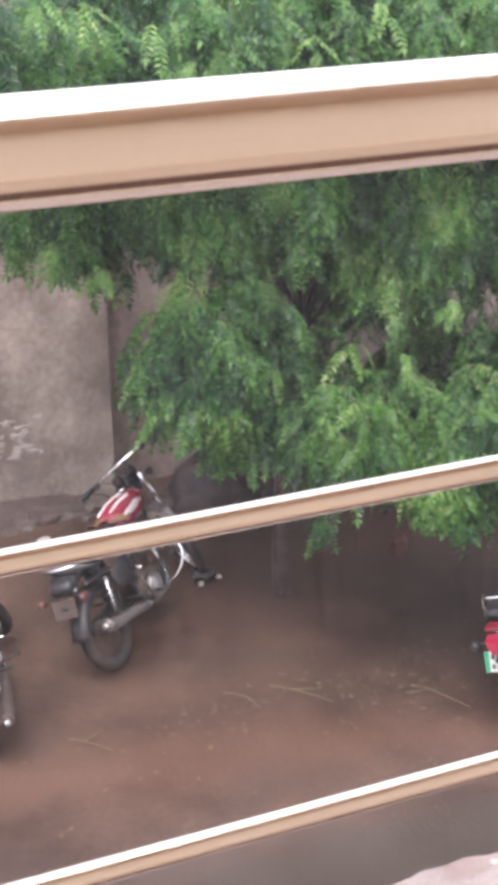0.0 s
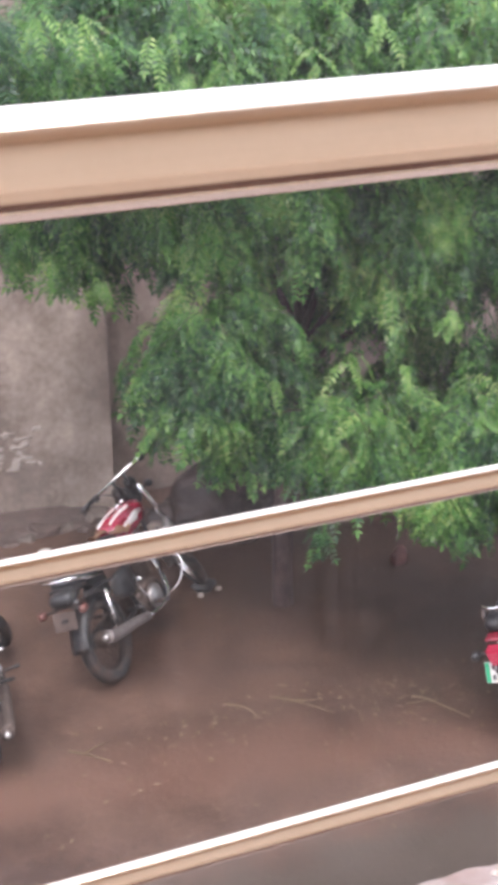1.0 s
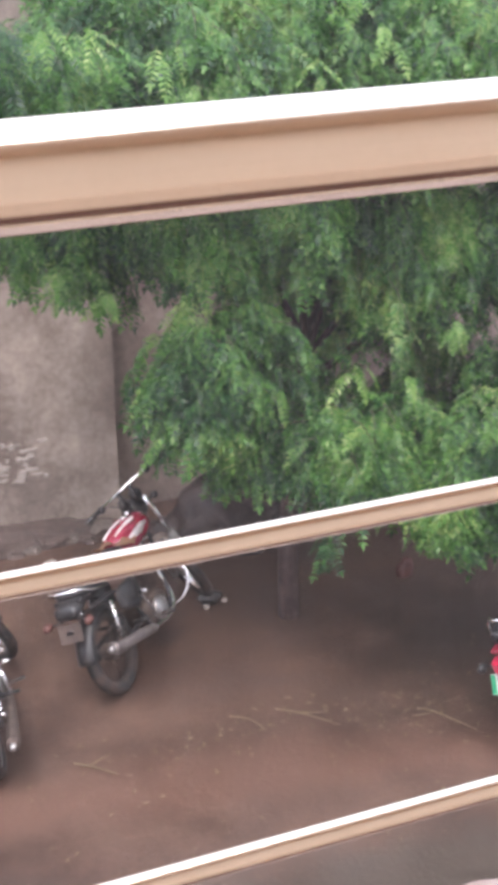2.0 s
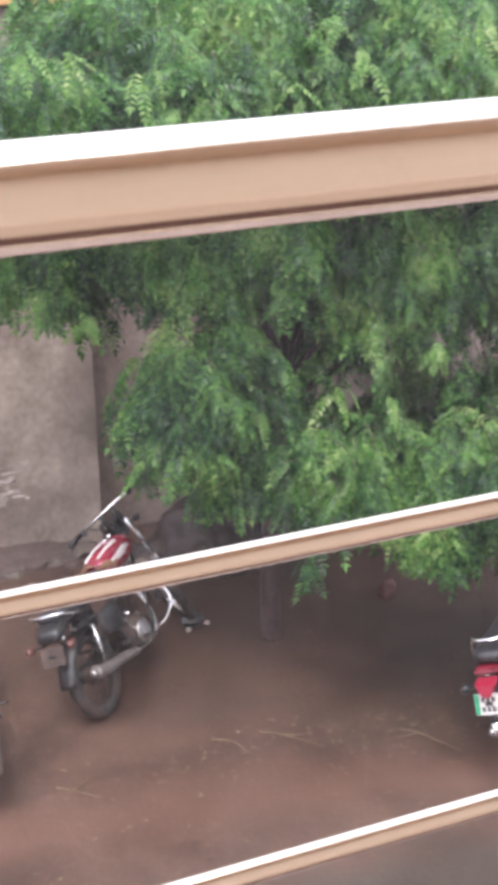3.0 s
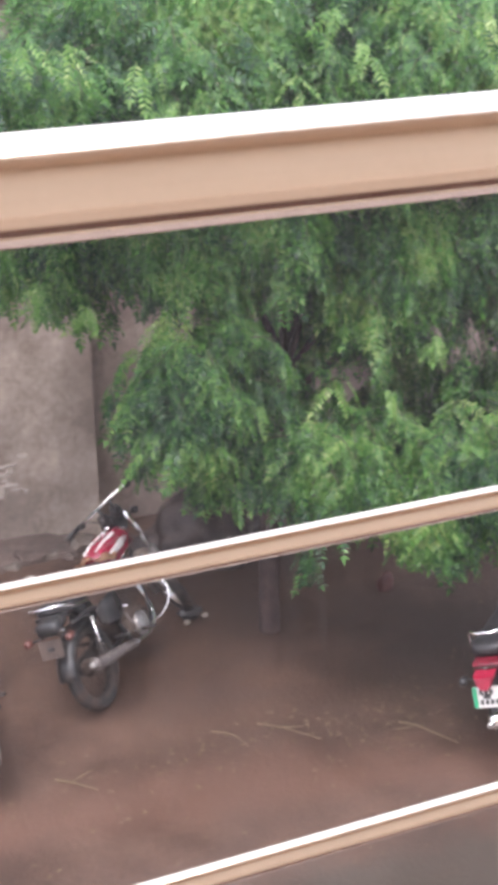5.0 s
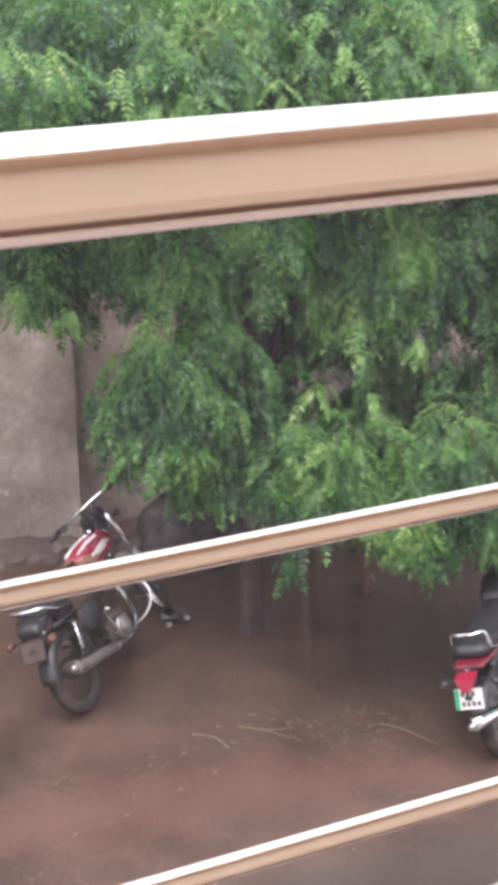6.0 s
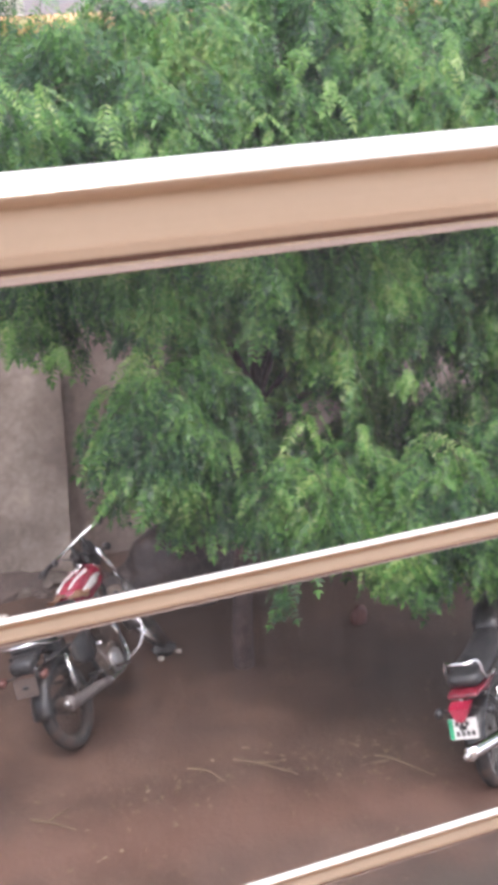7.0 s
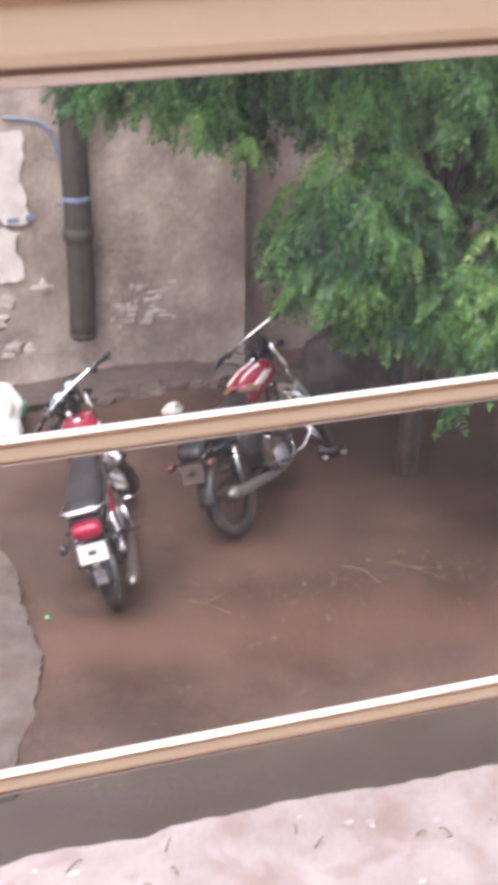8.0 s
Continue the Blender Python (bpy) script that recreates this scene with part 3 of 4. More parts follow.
    for x, y, z in SHOOTS:
        p = np.array([x, y, z])
        a = rng.uniform(-2.4, -0.7)
        for k in range(int(rng.integers(2, 5))):
            a2 = a + rng.normal(0, 0.6)
            leaf(p + rng.normal(0, 0.03, 3), np.array([math.cos(a2), math.sin(a2) * 0.6, rng.uniform(-1.1, -0.1)]), rng.uniform(0.55, 0.95) * (1.15 if z > 3.6 else 1.0))
    leaf_mesh("crown", blocks[:old], LEAF, tree, "feathery drooping green leaves")
    leaf_mesh("pale_leaves", blocks[old:], PALE_LEAF, tree, "pale yellow-green leaves")
    part("twiggery", twig_bm, TWIG, tree)["kind"] = "stuff"


def leaf_mesh(name, blocks, material, tree, label):
    """All leaves of one kind as one mesh of quads."""
    v = np.concatenate(blocks).reshape(-1, 3)
    nq = len(v) // 4
    me = bpy.data.meshes.new(name)
    me.vertices.add(len(v))
    me.vertices.foreach_set("co", v.ravel())
    me.loops.add(len(v))
    me.loops.foreach_set("vertex_index", np.arange(len(v), dtype=np.int32))
    me.polygons.add(nq)
    me.polygons.foreach_set("loop_start", np.arange(0, len(v), 4, dtype=np.int32))
    me.update(calc_edges=True)
    me.materials.append(material)
    ob = new(name, me)
    ob.parent = tree
    tagged(ob, label, kind="stuff")


build_tree()


# ---- motorcycles ----
def wheel(parent, y, name, rim, hub):
    """A spoked wheel on its axle at height 0.29."""
    w = part(name, ring_x([(-0.05, 0.02), (-0.05, 0.055), (-0.03, 0.06), (0.03, 0.06), (0.05, 0.055), (0.05, 0.02)], 20, cy=y, cz=0.29), hub, parent, "wheel hub", True)
    tyre = [(math.sin(a) * 0.045, 0.247 + math.cos(a) * 0.044) for a in [k * math.tau / 14 for k in range(14)]]
    part("tyre", ring_x(tyre, 44, cy=y, cz=0.29), RUBBER, w, "muddy black tyre", True)
    part("rim", ring_x([(-0.03, 0.214), (-0.034, 0.224), (0.034, 0.224), (0.03, 0.214), (0.012, 0.205), (-0.012, 0.205)], 40, cy=y, cz=0.29), rim, w, "rim", True)
    bm = bmesh.new()
    for k in range(36):
        a = k * math.tau / 36
        b = a + (0.35 if k % 2 else -0.35)
        s = 0.04 if (k // 2) % 2 else -0.04
        tube([(s, y + 0.055 * math.cos(b), 0.29 + 0.055 * math.sin(b)), (0, y + 0.21 * math.cos(a), 0.29 + 0.21 * math.sin(a))], 0.0022, 4, bm=bm, curve=False, caps=False)
    part("spoking", bm, hub, w)["kind"] = "stuff"
    return w


def fender(y, r, a0, a1, half, thick=0.006, n=18):
    """A curved mudguard over a wheel, from angle a0 to a1 (degrees from +y, upwards)."""
    bm = bmesh.new()
    rows = []
    for i in range(n + 1):
        a = radians(a0 + (a1 - a0) * i / n)
        row = []
        for rr, sgn in ((r, 1), (r - thick, -1)):
            for k in range(7):
                u = (k / 3 - 1) * sgn
                drop = 0.028 * abs(u) ** 2.5
                row.append(bm.verts.new((u * half, y + (rr - drop) * math.cos(a), 0.29 + (rr - drop) * math.sin(a))))
        rows.append(row)
    m = len(rows[0])
    for i in range(n):
        for k in range(m):
            bm.faces.new((rows[i][k], rows[i][(k + 1) % m], rows[i + 1][(k + 1) % m], rows[i + 1][k]))
    bm.faces.new(rows[0])
    bm.faces.new(rows[-1])
    return bm


def turned(bm, steer):
    """Turns what sits on the fork about the raked steering axis."""
    axis = Vector((0, -0.42, 1)).normalized()
    m = Matrix.Translation((0, 1.03, 0.86)) @ Matrix.Rotation(radians(steer), 4, axis) @ Matrix.Translation((0, -1.03, -0.86))
    bmesh.ops.transform(bm, matrix=m, verts=bm.verts)
    return bm


def motorcycle(x, y, heading, lean, steer, label, style):
    """A small commuter motorcycle on its side stand; the rear tyre touches the ground at the base."""
    b = empty("motorcycle")
    tagged(b, label, "motorcycle", "parked motorcycles")
    wheel(b, 0.0, "rear_wheel", style["rim"], style["hub"])
    # front wheel, fork and steering
    f = turned(ring_x([(-0.05, 0.02), (-0.05, 0.055), (-0.03, 0.06), (0.03, 0.06), (0.05, 0.055), (0.05, 0.02)], 20, cy=1.24, cz=0.29), steer)
    f = part("front_wheel", f, ALLOY, b, "alloy wheel hub", True)
    tyre = [(math.sin(a) * 0.04, 0.249 + math.cos(a) * 0.041) for a in [k * math.tau / 14 for k in range(14)]]
    part("tyre", turned(ring_x(tyre, 44, cy=1.24, cz=0.29), steer), RUBBER, f, "muddy black tyre", True)
    part("rim", turned(ring_x([(-0.026, 0.214), (-0.03, 0.224), (0.03, 0.224), (0.026, 0.214), (0.01, 0.205), (-0.01, 0.205)], 40, cy=1.24, cz=0.29), steer), CHROME, f, "chrome rim", True)
    bm = bmesh.new()
    for k in range(36):
        a = k * math.tau / 36
        s = 0.04 if k % 2 else -0.04
        tube([(s, 1.24 + 0.055 * math.cos(a + 0.3), 0.29 + 0.055 * math.sin(a + 0.3)), (0, 1.24 + 0.21 * math.cos(a), 0.29 + 0.21 * math.sin(a))], 0.0022, 4, bm=bm, curve=False, caps=False)
    part("spoking", turned(bm, steer), CHROME, f)["kind"] = "stuff"
    for s in (-1, 1):
        fork = part("fork_leg", turned(tube([(s * 0.085, 1.0, 0.93), (s * 0.085, 1.14, 0.56)], 0.018, 12, curve=False), steer), CHROME, b, "chrome fork leg", True)
        part("fork_slider", turned(tube([(s * 0.085, 1.13, 0.58), (s * 0.085, 1.24, 0.28)], 0.025, 12, curve=False), steer), ALLOY, fork, "", True)
    part("front_fender", turned(fender(1.24, 0.315, 20, 160, 0.06), steer), RED if style["red_fender"] else CHROME, b, "front mudguard", True)
    head = part("headlamp", turned(disc_y(0, 1.19, 0.86, 0.085, 0.13, 24, dome=0.02, axis=(0, 1, -0.1)), steer), BLACK, b, "black headlamp shell", True)
    part("lens", turned(disc_y(0, 1.262, 0.853, 0.078, 0.02, 24, dome=0.02, axis=(0, 1, -0.1)), steer), DIAL, head, "glass lens", True)
    for s in (-1, 1):
        d = part("dial", turned(disc_y(s * 0.055, 1.06, 1.0 - style["dial_drop"], 0.045, 0.06, 20, axis=(0, -0.5, 0.85)), steer), BLACK, b, "round black instrument", True)
        part("glass", turned(disc_y(s * 0.055, 1.042, 1.031 - style["dial_drop"], 0.038, 0.01, 20, dome=0.004, axis=(0, -0.5, 0.85)), steer), style["glass"], d, "dial face", True)
    h = style["bar_height"]
    bar = [(-0.36, 0.86, 0.97 + h), (-0.22, 0.93, 1.0 + h), (-0.14, 0.99, 0.96 + h * 0.6), (-0.06, 1.0, 0.925), (0.06, 1.0, 0.925), (0.14, 0.99, 0.96 + h * 0.6), (0.22, 0.93, 1.0 + h), (0.36, 0.86, 0.97 + h)]
    if style["straight"]:
        w = style["bar_half"]
        bar = [(-w, 0.93, 1.0 + h), (-0.1, 0.985, 1.0 + h), (0.1, 0.985, 1.0 + h), (w, 0.93, 1.0 + h)]
        for s in (-1, 1):
            part("riser", turned(tube([(s * 0.05, 1.0, 0.91), (s * 0.05, 0.985, 1.0 + h)], 0.012, 8, curve=False), steer), BLACK, b, "", True)
    hb = part("handlebar", turned(tube(bar, 0.012, 10), steer), CHROME, b, "chrome handlebar", True)
    for s in (-1, 1):
        part("grip", turned(tube([(s * (style["bar_half"] - 0.11), 0.955, 1.0 + h), (s * (style["bar_half"] + 0.01), 0.928, 1.0 + h)] if style["straight"] else [(s * 0.25, 0.916, 0.998 + h), (s * 0.37, 0.855, 0.968 + h)], 0.0175, 12, curve=False), steer), BLACK, hb, "black rubber grip", True)
        part("lever", turned(tube([(s * 0.2, 0.955, 1.0 + h), (s * 0.24, 0.98, 0.995 + h), (s * 0.36, 0.93, 0.965 + h)], 0.006, 6), steer), CHROME if style["chrome_lever"] else BLACK, hb, "", True)
        part("switch_box", turned(box(s * 0.215, 0.935, 0.998 + h, 0.045, 0.04, 0.045, 0.008), steer), BLACK, hb)
        ind = part("indicator", turned(disc_y(s * 0.17, 1.13, 0.86, 0.028, 0.05, 14, dome=0.012, axis=(0, 1, 0)), steer), BLACK, b, "black indicator", True)
        part("stalk", turned(tube([(s * 0.07, 1.12, 0.86), (s * 0.16, 1.13, 0.86)], 0.008, 8, curve=False), steer), BLACK, ind, "", True)
        if style["mirrors"]:
            mir = part("mirror", turned(tube([(s * 0.2, 0.945, 1.0 + h), (s * 0.24, 0.98, 1.1 + h), (s * 0.27, 0.97, 1.19 + h)], 0.005, 6), steer), BLACK, b, "", True)
            part("mirror_head", turned(disc_y(s * 0.29, 0.965, 1.21 + h, 0.05, 0.02, 18, axis=(0, -1, 0.1)), steer), BLACK, mir, "", True)
    cable = part("cable", turned(tube([(-0.2, 0.95, 0.99 + h), (-0.12, 1.15, 1.0), (0.0, 1.12, 0.85), (0.02, 0.95, 0.7)], 0.005, 6), steer), BLACK, b, "black cable loop", True)
    part("cable", turned(tube([(0.2, 0.95, 0.99 + h), (0.1, 1.17, 1.02), (-0.02, 1.12, 0.84), (-0.02, 0.95, 0.7)], 0.005, 6), steer), BLACK, b, "", True)
    # frame, engine, exhaust
    for s in (-1, 1):
        part("frame_tube", tube([(s * 0.02, 1.0, 0.8), (s * 0.05, 0.9, 0.5), (s * 0.1, 0.75, 0.24), (s * 0.1, 0.45, 0.22), (s * 0.1, 0.33, 0.45), (s * 0.1, 0.2, 0.62), (s * 0.1, -0.15, 0.68)], 0.014, 8), BLACK, b, "black frame tube", True)
        sh = part("shock", tube([(s * 0.125, 0.0, 0.31), (s * 0.12, 0.06, 0.62)], 0.014, 10, curve=False), CHROME, b, "chrome rear shock", True)
        coil = [(s * 0.123 + 0.026 * math.cos(k * 0.9), 0.01 + 0.045 * k / 50 + 0.026 * math.sin(k * 0.9), 0.36 + 0.22 * k / 50) for k in range(51)]
        part("spring", tube(coil, 0.005, 5, curve=False), BLACK if not style["chrome_spring"] else CHROME, sh, "", True)
        part("swing_arm", tube([(s * 0.09, 0.0, 0.29), (s * 0.09, 0.42, 0.32)], 0.016, 8, curve=False), BLACK, b, "", True)
        sp = part("side_panel", loft([(0.15, s * 0.11, 0.56, 0.008, 0.04), (0.22, s * 0.115, 0.55, 0.012, 0.09), (0.36, s * 0.115, 0.53, 0.014, 0.11), (0.45, s * 0.11, 0.53, 0.01, 0.08)], 16), style["side"], b, "side panel", True)
        part("foot_peg", tube([(s * 0.1, 0.5, 0.27), (s * 0.27, 0.5, 0.28)], 0.013, 8, curve=False), RUBBER, b, "black rubber foot peg", True)
        part("rear_foot_peg", tube([(s * 0.1, 0.24, 0.36), (s * 0.25, 0.2, 0.38)], 0.013, 8, curve=False), RUBBER, b, "", True)
        style["guard"](s) and part("crash_guard", tube([(s * 0.05, 0.88, 0.52), (s * 0.16, 0.9, 0.5), (s * 0.25, 0.88, 0.38), (s * 0.2, 0.8, 0.25), (s * 0.07, 0.74, 0.2)], 0.011, 8), CHROME, b, "chrome leg guard", True)
    part("chain_case", loft([(-0.06, -0.075, 0.29, 0.02, 0.03), (0.0, -0.075, 0.3, 0.022, 0.06), (0.35, -0.075, 0.32, 0.022, 0.05), (0.45, -0.075, 0.32, 0.015, 0.03)], 12), BLACK, b, "black chain case", True)
    eng = part("engine", loft([(0.4, 0, 0.3, 0.1, 0.07), (0.45, 0, 0.3, 0.13, 0.11), (0.62, 0, 0.3, 0.14, 0.12), (0.72, 0, 0.3, 0.12, 0.09), (0.76, 0, 0.3, 0.08, 0.05)], 18), style["engine"], b, "dull engine block", True)
    part("cylinder", box(0, 0.7, 0.5, 0.09, 0.09, 0.22, 0.01), style["engine"], eng, "engine cylinder")
    for k in range(9):
        part("fin", box(0, 0.68 + 0.005 * k, 0.41 + 0.024 * k, 0.15, 0.14, 0.009, 0.002), style["engine"], eng)
    for s in (-1, 1):
        part("cover", disc_y(s * 0.145, 0.55, 0.3, 0.085, 0.03, 22, dome=0.008, axis=(s, 0, 0)), style["cover"] if s > 0 else style["engine"], eng, "round engine cover", True)
    part("exhaust_pipe", tube([(0.03, 0.78, 0.52), (0.05, 0.85, 0.42), (0.1, 0.8, 0.24), (0.14, 0.6, 0.2), (0.15, 0.35, 0.24)], 0.018, 12), CHROME, b, "chrome exhaust pipe", True)
    mz = style["muffler_lift"]
    mx, my = style["muffler_end"]
    muf = part("muffler", tube([(0.15, 0.36, 0.24), (0.16, 0.2, 0.27 + mz * 0.3), (0.17, -0.1, 0.31 + mz * 0.8), (mx, my, 0.34 + mz)], (0.03, 0.043), 16), style["muffler"], b, "chrome silencer", True)
    part("tail_pipe", tube([(mx, my + 0.01, 0.34 + mz), (mx, my - 0.04, 0.345 + mz)], 0.018, 12, curve=False), ALLOY, muf, "", True)
    part("kick_lever", tube([(0.15, 0.42, 0.3), (0.18, 0.4, 0.36), (0.18, 0.33, 0.52), (0.24, 0.33, 0.53)], 0.009, 8), CHROME, b, "", True)
    part("side_stand", tube([(-0.1, 0.5, 0.2), (-0.2, 0.46, 0.1), (-0.245, 0.44, 0.042)], 0.011, 8, curve=False), BLACK, b, "", True)
    # tank, seat, tail
    tank = part("fuel_tank", loft([(0.5, 0, 0.77, 0.07, 0.05), (0.54, 0, 0.785, 0.095, 0.085), (0.66, 0, 0.8, 0.12, 0.1), (0.8, 0, 0.815, 0.13, 0.1), (0.9, 0, 0.82, 0.12, 0.085), (0.97, 0, 0.82, 0.08, 0.05)], 24, 2.8), style["tank"], b, "fuel tank", True)
    part("filler_cap", disc_y(0, 0.79, 0.918, 0.032, 0.02, 20, dome=0.006, axis=(0, 0, 1)), CHROME, tank, "chrome filler cap", True)
    for s in (-1, 1):
        d = loft([(0.56, s * 0.096, 0.81, 0.006, 0.012), (0.62, s * 0.113, 0.82, 0.006, 0.022), (0.76, s * 0.124, 0.835, 0.006, 0.03), (0.84, s * 0.122, 0.84, 0.006, 0.012)], 12)
        part("decal", d, style["decal"], tank, "white tank stripe", True)
    if style["tank_stripe"]:
        for dx in (-0.05, 0.045):
            part("stripe", tube([(dx - 0.02, 0.56, 0.862), (dx, 0.66, 0.889), (dx + 0.03, 0.78, 0.905)], 0.014, 8), WHITE_DECAL, tank, "white curved stripe", True)
    part("seat", loft([(-0.2, 0, 0.80, 0.07, 0.02), (-0.17, 0, 0.795, 0.105, 0.045), (-0.05, 0, 0.785, 0.118, 0.052), (0.15, 0, 0.765, 0.115, 0.048), (0.35, 0, 0.755, 0.105, 0.045), (0.48, 0, 0.775, 0.085, 0.05), (0.53, 0, 0.79, 0.06, 0.03)], 20, 3.2), SEAT, b, "black vinyl seat", True)
    g = style["grab"]
    up = 0.065 if g == "loop" else 0.0
    k = 0.85 if g == "loop" else 1.0
    grab = tube([(-0.13, 0.1, 0.72), (-0.14 * k, -0.1, 0.78), (-0.125 * k, -0.2 + up, 0.835 + up), (-0.06 * k, -0.25 + up, 0.85 + up), (0.06 * k, -0.25 + up, 0.85 + up), (0.125 * k, -0.2 + up, 0.835 + up), (0.14 * k, -0.1, 0.78), (0.13, 0.1, 0.72)], 0.0105, 10)
    part("grab_rail", grab, CHROME, b, "chrome grab rail", True)
    if g == "plate":
        part("seat_trim", box(0, -0.225, 0.835, 0.19, 0.035, 0.03, 0.01), POLISH, b, "polished rear trim")
    elif g == "loop":
        part("tail_cowl", loft([(-0.275, 0, 0.742, 0.08, 0.01), (-0.265, 0, 0.742, 0.095, 0.016), (-0.2, 0, 0.735, 0.1, 0.022), (-0.05, 0, 0.7, 0.11, 0.04), (0.1, 0, 0.69, 0.11, 0.03)], 20, 3), MAROON, b, "red tail cowl", True)
    part("rear_fender", fender(-0.0, 0.33, 60, 168, 0.068), CHROME if style["chrome_rear"] else BLACK, b, "rear mudguard", True)
    if style["tail"] == "round":
        tl = part("tail_light", loft([(-0.3, 0, 0.715, 0.07, 0.03), (-0.28, 0, 0.72, 0.088, 0.048), (-0.21, 0, 0.73, 0.09, 0.05), (-0.14, 0, 0.735, 0.08, 0.045)], 18, 3), style["tail_lens"], b, "red tail light", True)
        part("lamp_housing", box(0, -0.175, 0.765, 0.2, 0.11, 0.04, 0.012), BLACK, b, "black lamp housing")
    else:
        bm = bmesh.new()
        pts = [(-0.065, 0.05), (0.065, 0.05), (0.05, 0.005), (0.025, -0.03), (-0.025, -0.03), (-0.05, 0.005)]
        fr = [bm.verts.new((px * 0.85, -0.4 + 0.25 * (pz - 0.05), 0.68 + pz * 0.9)) for px, pz in pts]
        mid = [bm.verts.new((px, -0.375 + 0.25 * (pz - 0.05), 0.68 + pz)) for px, pz in pts]
        bk = [bm.verts.new((px, -0.3, 0.68 + pz)) for px, pz in pts]
        for A, B in ((fr, mid), (mid, bk)):
            for k in range(6):
                bm.faces.new((A[k], A[(k + 1) % 6], B[(k + 1) % 6], B[k]))
        bm.faces.new(fr)
        bm.faces.new(bk)
        part("tail_light", bm, LENS_RED, b, "red tapered tail light")
    for s in (-1, 1):
        ind = part("rear_indicator", disc_y(s * 0.16, -0.3, 0.66, 0.027, 0.05, 14, dome=0.012, axis=(0, -1, 0)), style["indicator"], b, "rear indicator", True)
        part("stalk", tube([(s * 0.05, -0.27, 0.67), (s * 0.15, -0.29, 0.66)], 0.008, 8, curve=False), BLACK, ind, "", True)
    # number plate with plain bars
    tilt = Matrix.Rotation(radians(-18), 4, "X")
    pm = Matrix.Translation((0, style["plate_y"], 0.6)) @ tilt
    def on_plate(cx, cz, w, hgt, off, thick=0.002):
        q = box(cx, -off, cz, w, thick, hgt)
        bmesh.ops.transform(q, matrix=pm, verts=q.verts)
        return q
    pl = part("number_plate", on_plate(0, 0, 0.175, style["plate_h"], 0, 0.004), style["plate"], b, "white number plate")
    if style["plate_band"]:
        part("band", on_plate(-0.072, 0, 0.028, 0.12, 0.0035), GREEN, pl, "green side band")
    for row, (z, n, w) in () if style["plate"] is MUDDY else enumerate(((0.033, 3, 0.022), (-0.033, 4, 0.022))):
        for k in range(n):
            part("mark", on_plate(-0.035 + k * 0.032, z * style["plate_h"] / 0.14, w, 0.03, 0.0035), style["ink"], pl)
    part("plate_bracket", box(0, style["plate_y"] + 0.045, 0.6, 0.05, 0.1, 0.03, 0.005), BLACK, b)
    if style["flap"]:
        q = box(0.0, -0.33, 0.43, 0.07, 0.008, 0.1, 0.003)
        part("mud_flap", q, MUDFLAP, b, "grey rubber mud flap")
        part("reflector", box(0.0, -0.33, 0.51, 0.045, 0.03, 0.05, 0.006), CHROME, b)
    if style["cloth"]:
        bm = bmesh.new()
        g2 = [[bm.verts.new((-0.16 + 0.3 * i / 8, 0.47 + 0.16 * j / 6, 0.845 + 0.02 * math.sin(i * 1.7 + j) - 0.9 * max(0, abs(-0.16 + 0.3 * i / 8) - 0.1))) for i in range(9)] for j in range(7)]
        for j in range(6):
            for i in range(8):
                bm.faces.new((g2[j][i], g2[j][i + 1], g2[j + 1][i + 1], g2[j + 1][i]))
        bmesh.ops.solidify(bm, geom=bm.faces[:], thickness=0.008)
        part("cloth", bm, TAN, b, "tan rag over the tank", True)
    b.matrix_world = pose(x, y, 0.0, 0, 0, heading) @ pose(0, 0, 0, 0, -lean, 0)
    return b


motorcycle(1.41, 7.51, -11, 14, 42, "red and black motorcycle with chrome handlebar on its side stand", dict(
    tank=RED, decal=WHITE_DECAL, muffler=MUDDY, red_fender=False, engine=ALLOY, cover=CHROME, bar_height=0.05, chrome_lever=False, bar_half=0.36, dial_drop=0.0, mirrors=False, chrome_spring=True, muffler_lift=0.0, tank_stripe=False,
    hub=ALLOY, glass=DIAL, ink=FADED, rim=ALLOY, side=RED, grab="plate", chrome_rear=False, tail="round", plate_band=False, flap=True, cloth=False, guard=lambda s: False, straight=True, muffler_end=(0.17, -0.3),
    tail_lens=LENS_RED, indicator=BLACK, plate_y=-0.32, plate_h=0.115, plate=PLATE))
motorcycle(2.40, 8.08, -42, 22, 48, "muddy dark motorcycle with red striped tank and high handlebar", dict(
    tank=RED, decal=WHITE_DECAL, muffler=DULL, red_fender=False, engine=MUDDY, cover=ALLOY, bar_height=0.07, chrome_lever=False, bar_half=0.35, dial_drop=0.04, mirrors=False, chrome_spring=False, muffler_lift=0.05, tank_stripe=True,
    hub=MUDDY, glass=BLACK, ink=FADED, rim=MUDDY, side=BLACK, grab="none", chrome_rear=False, tail="round", plate_band=False, flap=False, cloth=True, guard=lambda s: s > 0,
    tail_lens=BLACK, indicator=DARK_LENS, plate_y=-0.32, plate_h=0.12, plate=MUDDY, straight=True, muffler_end=(0.17, -0.2)))
motorcycle(4.63, 6.515, -45, 17, 20, "black and red motorcycle under the tree with green-banded plate", dict(
    tank=BLACK, decal=BLACK, muffler=CHROME, red_fender=False, engine=ALLOY, cover=CHROME, bar_height=0.05, chrome_lever=True, bar_half=0.36, dial_drop=0.0, mirrors=False, chrome_spring=True, muffler_lift=0.11, tank_stripe=False,
    hub=ALLOY, glass=BLACK, ink=INK, rim=ALLOY, side=BLACK, grab="loop", chrome_rear=False, tail="tapered", plate_band=True, flap=False, cloth=False, guard=lambda s: False,
    straight=False, muffler_end=(0.0, -0.45), tail_lens=LENS_RED, indicator=BLACK, plate_y=-0.4, plate_h=0.125, plate=PLATE))


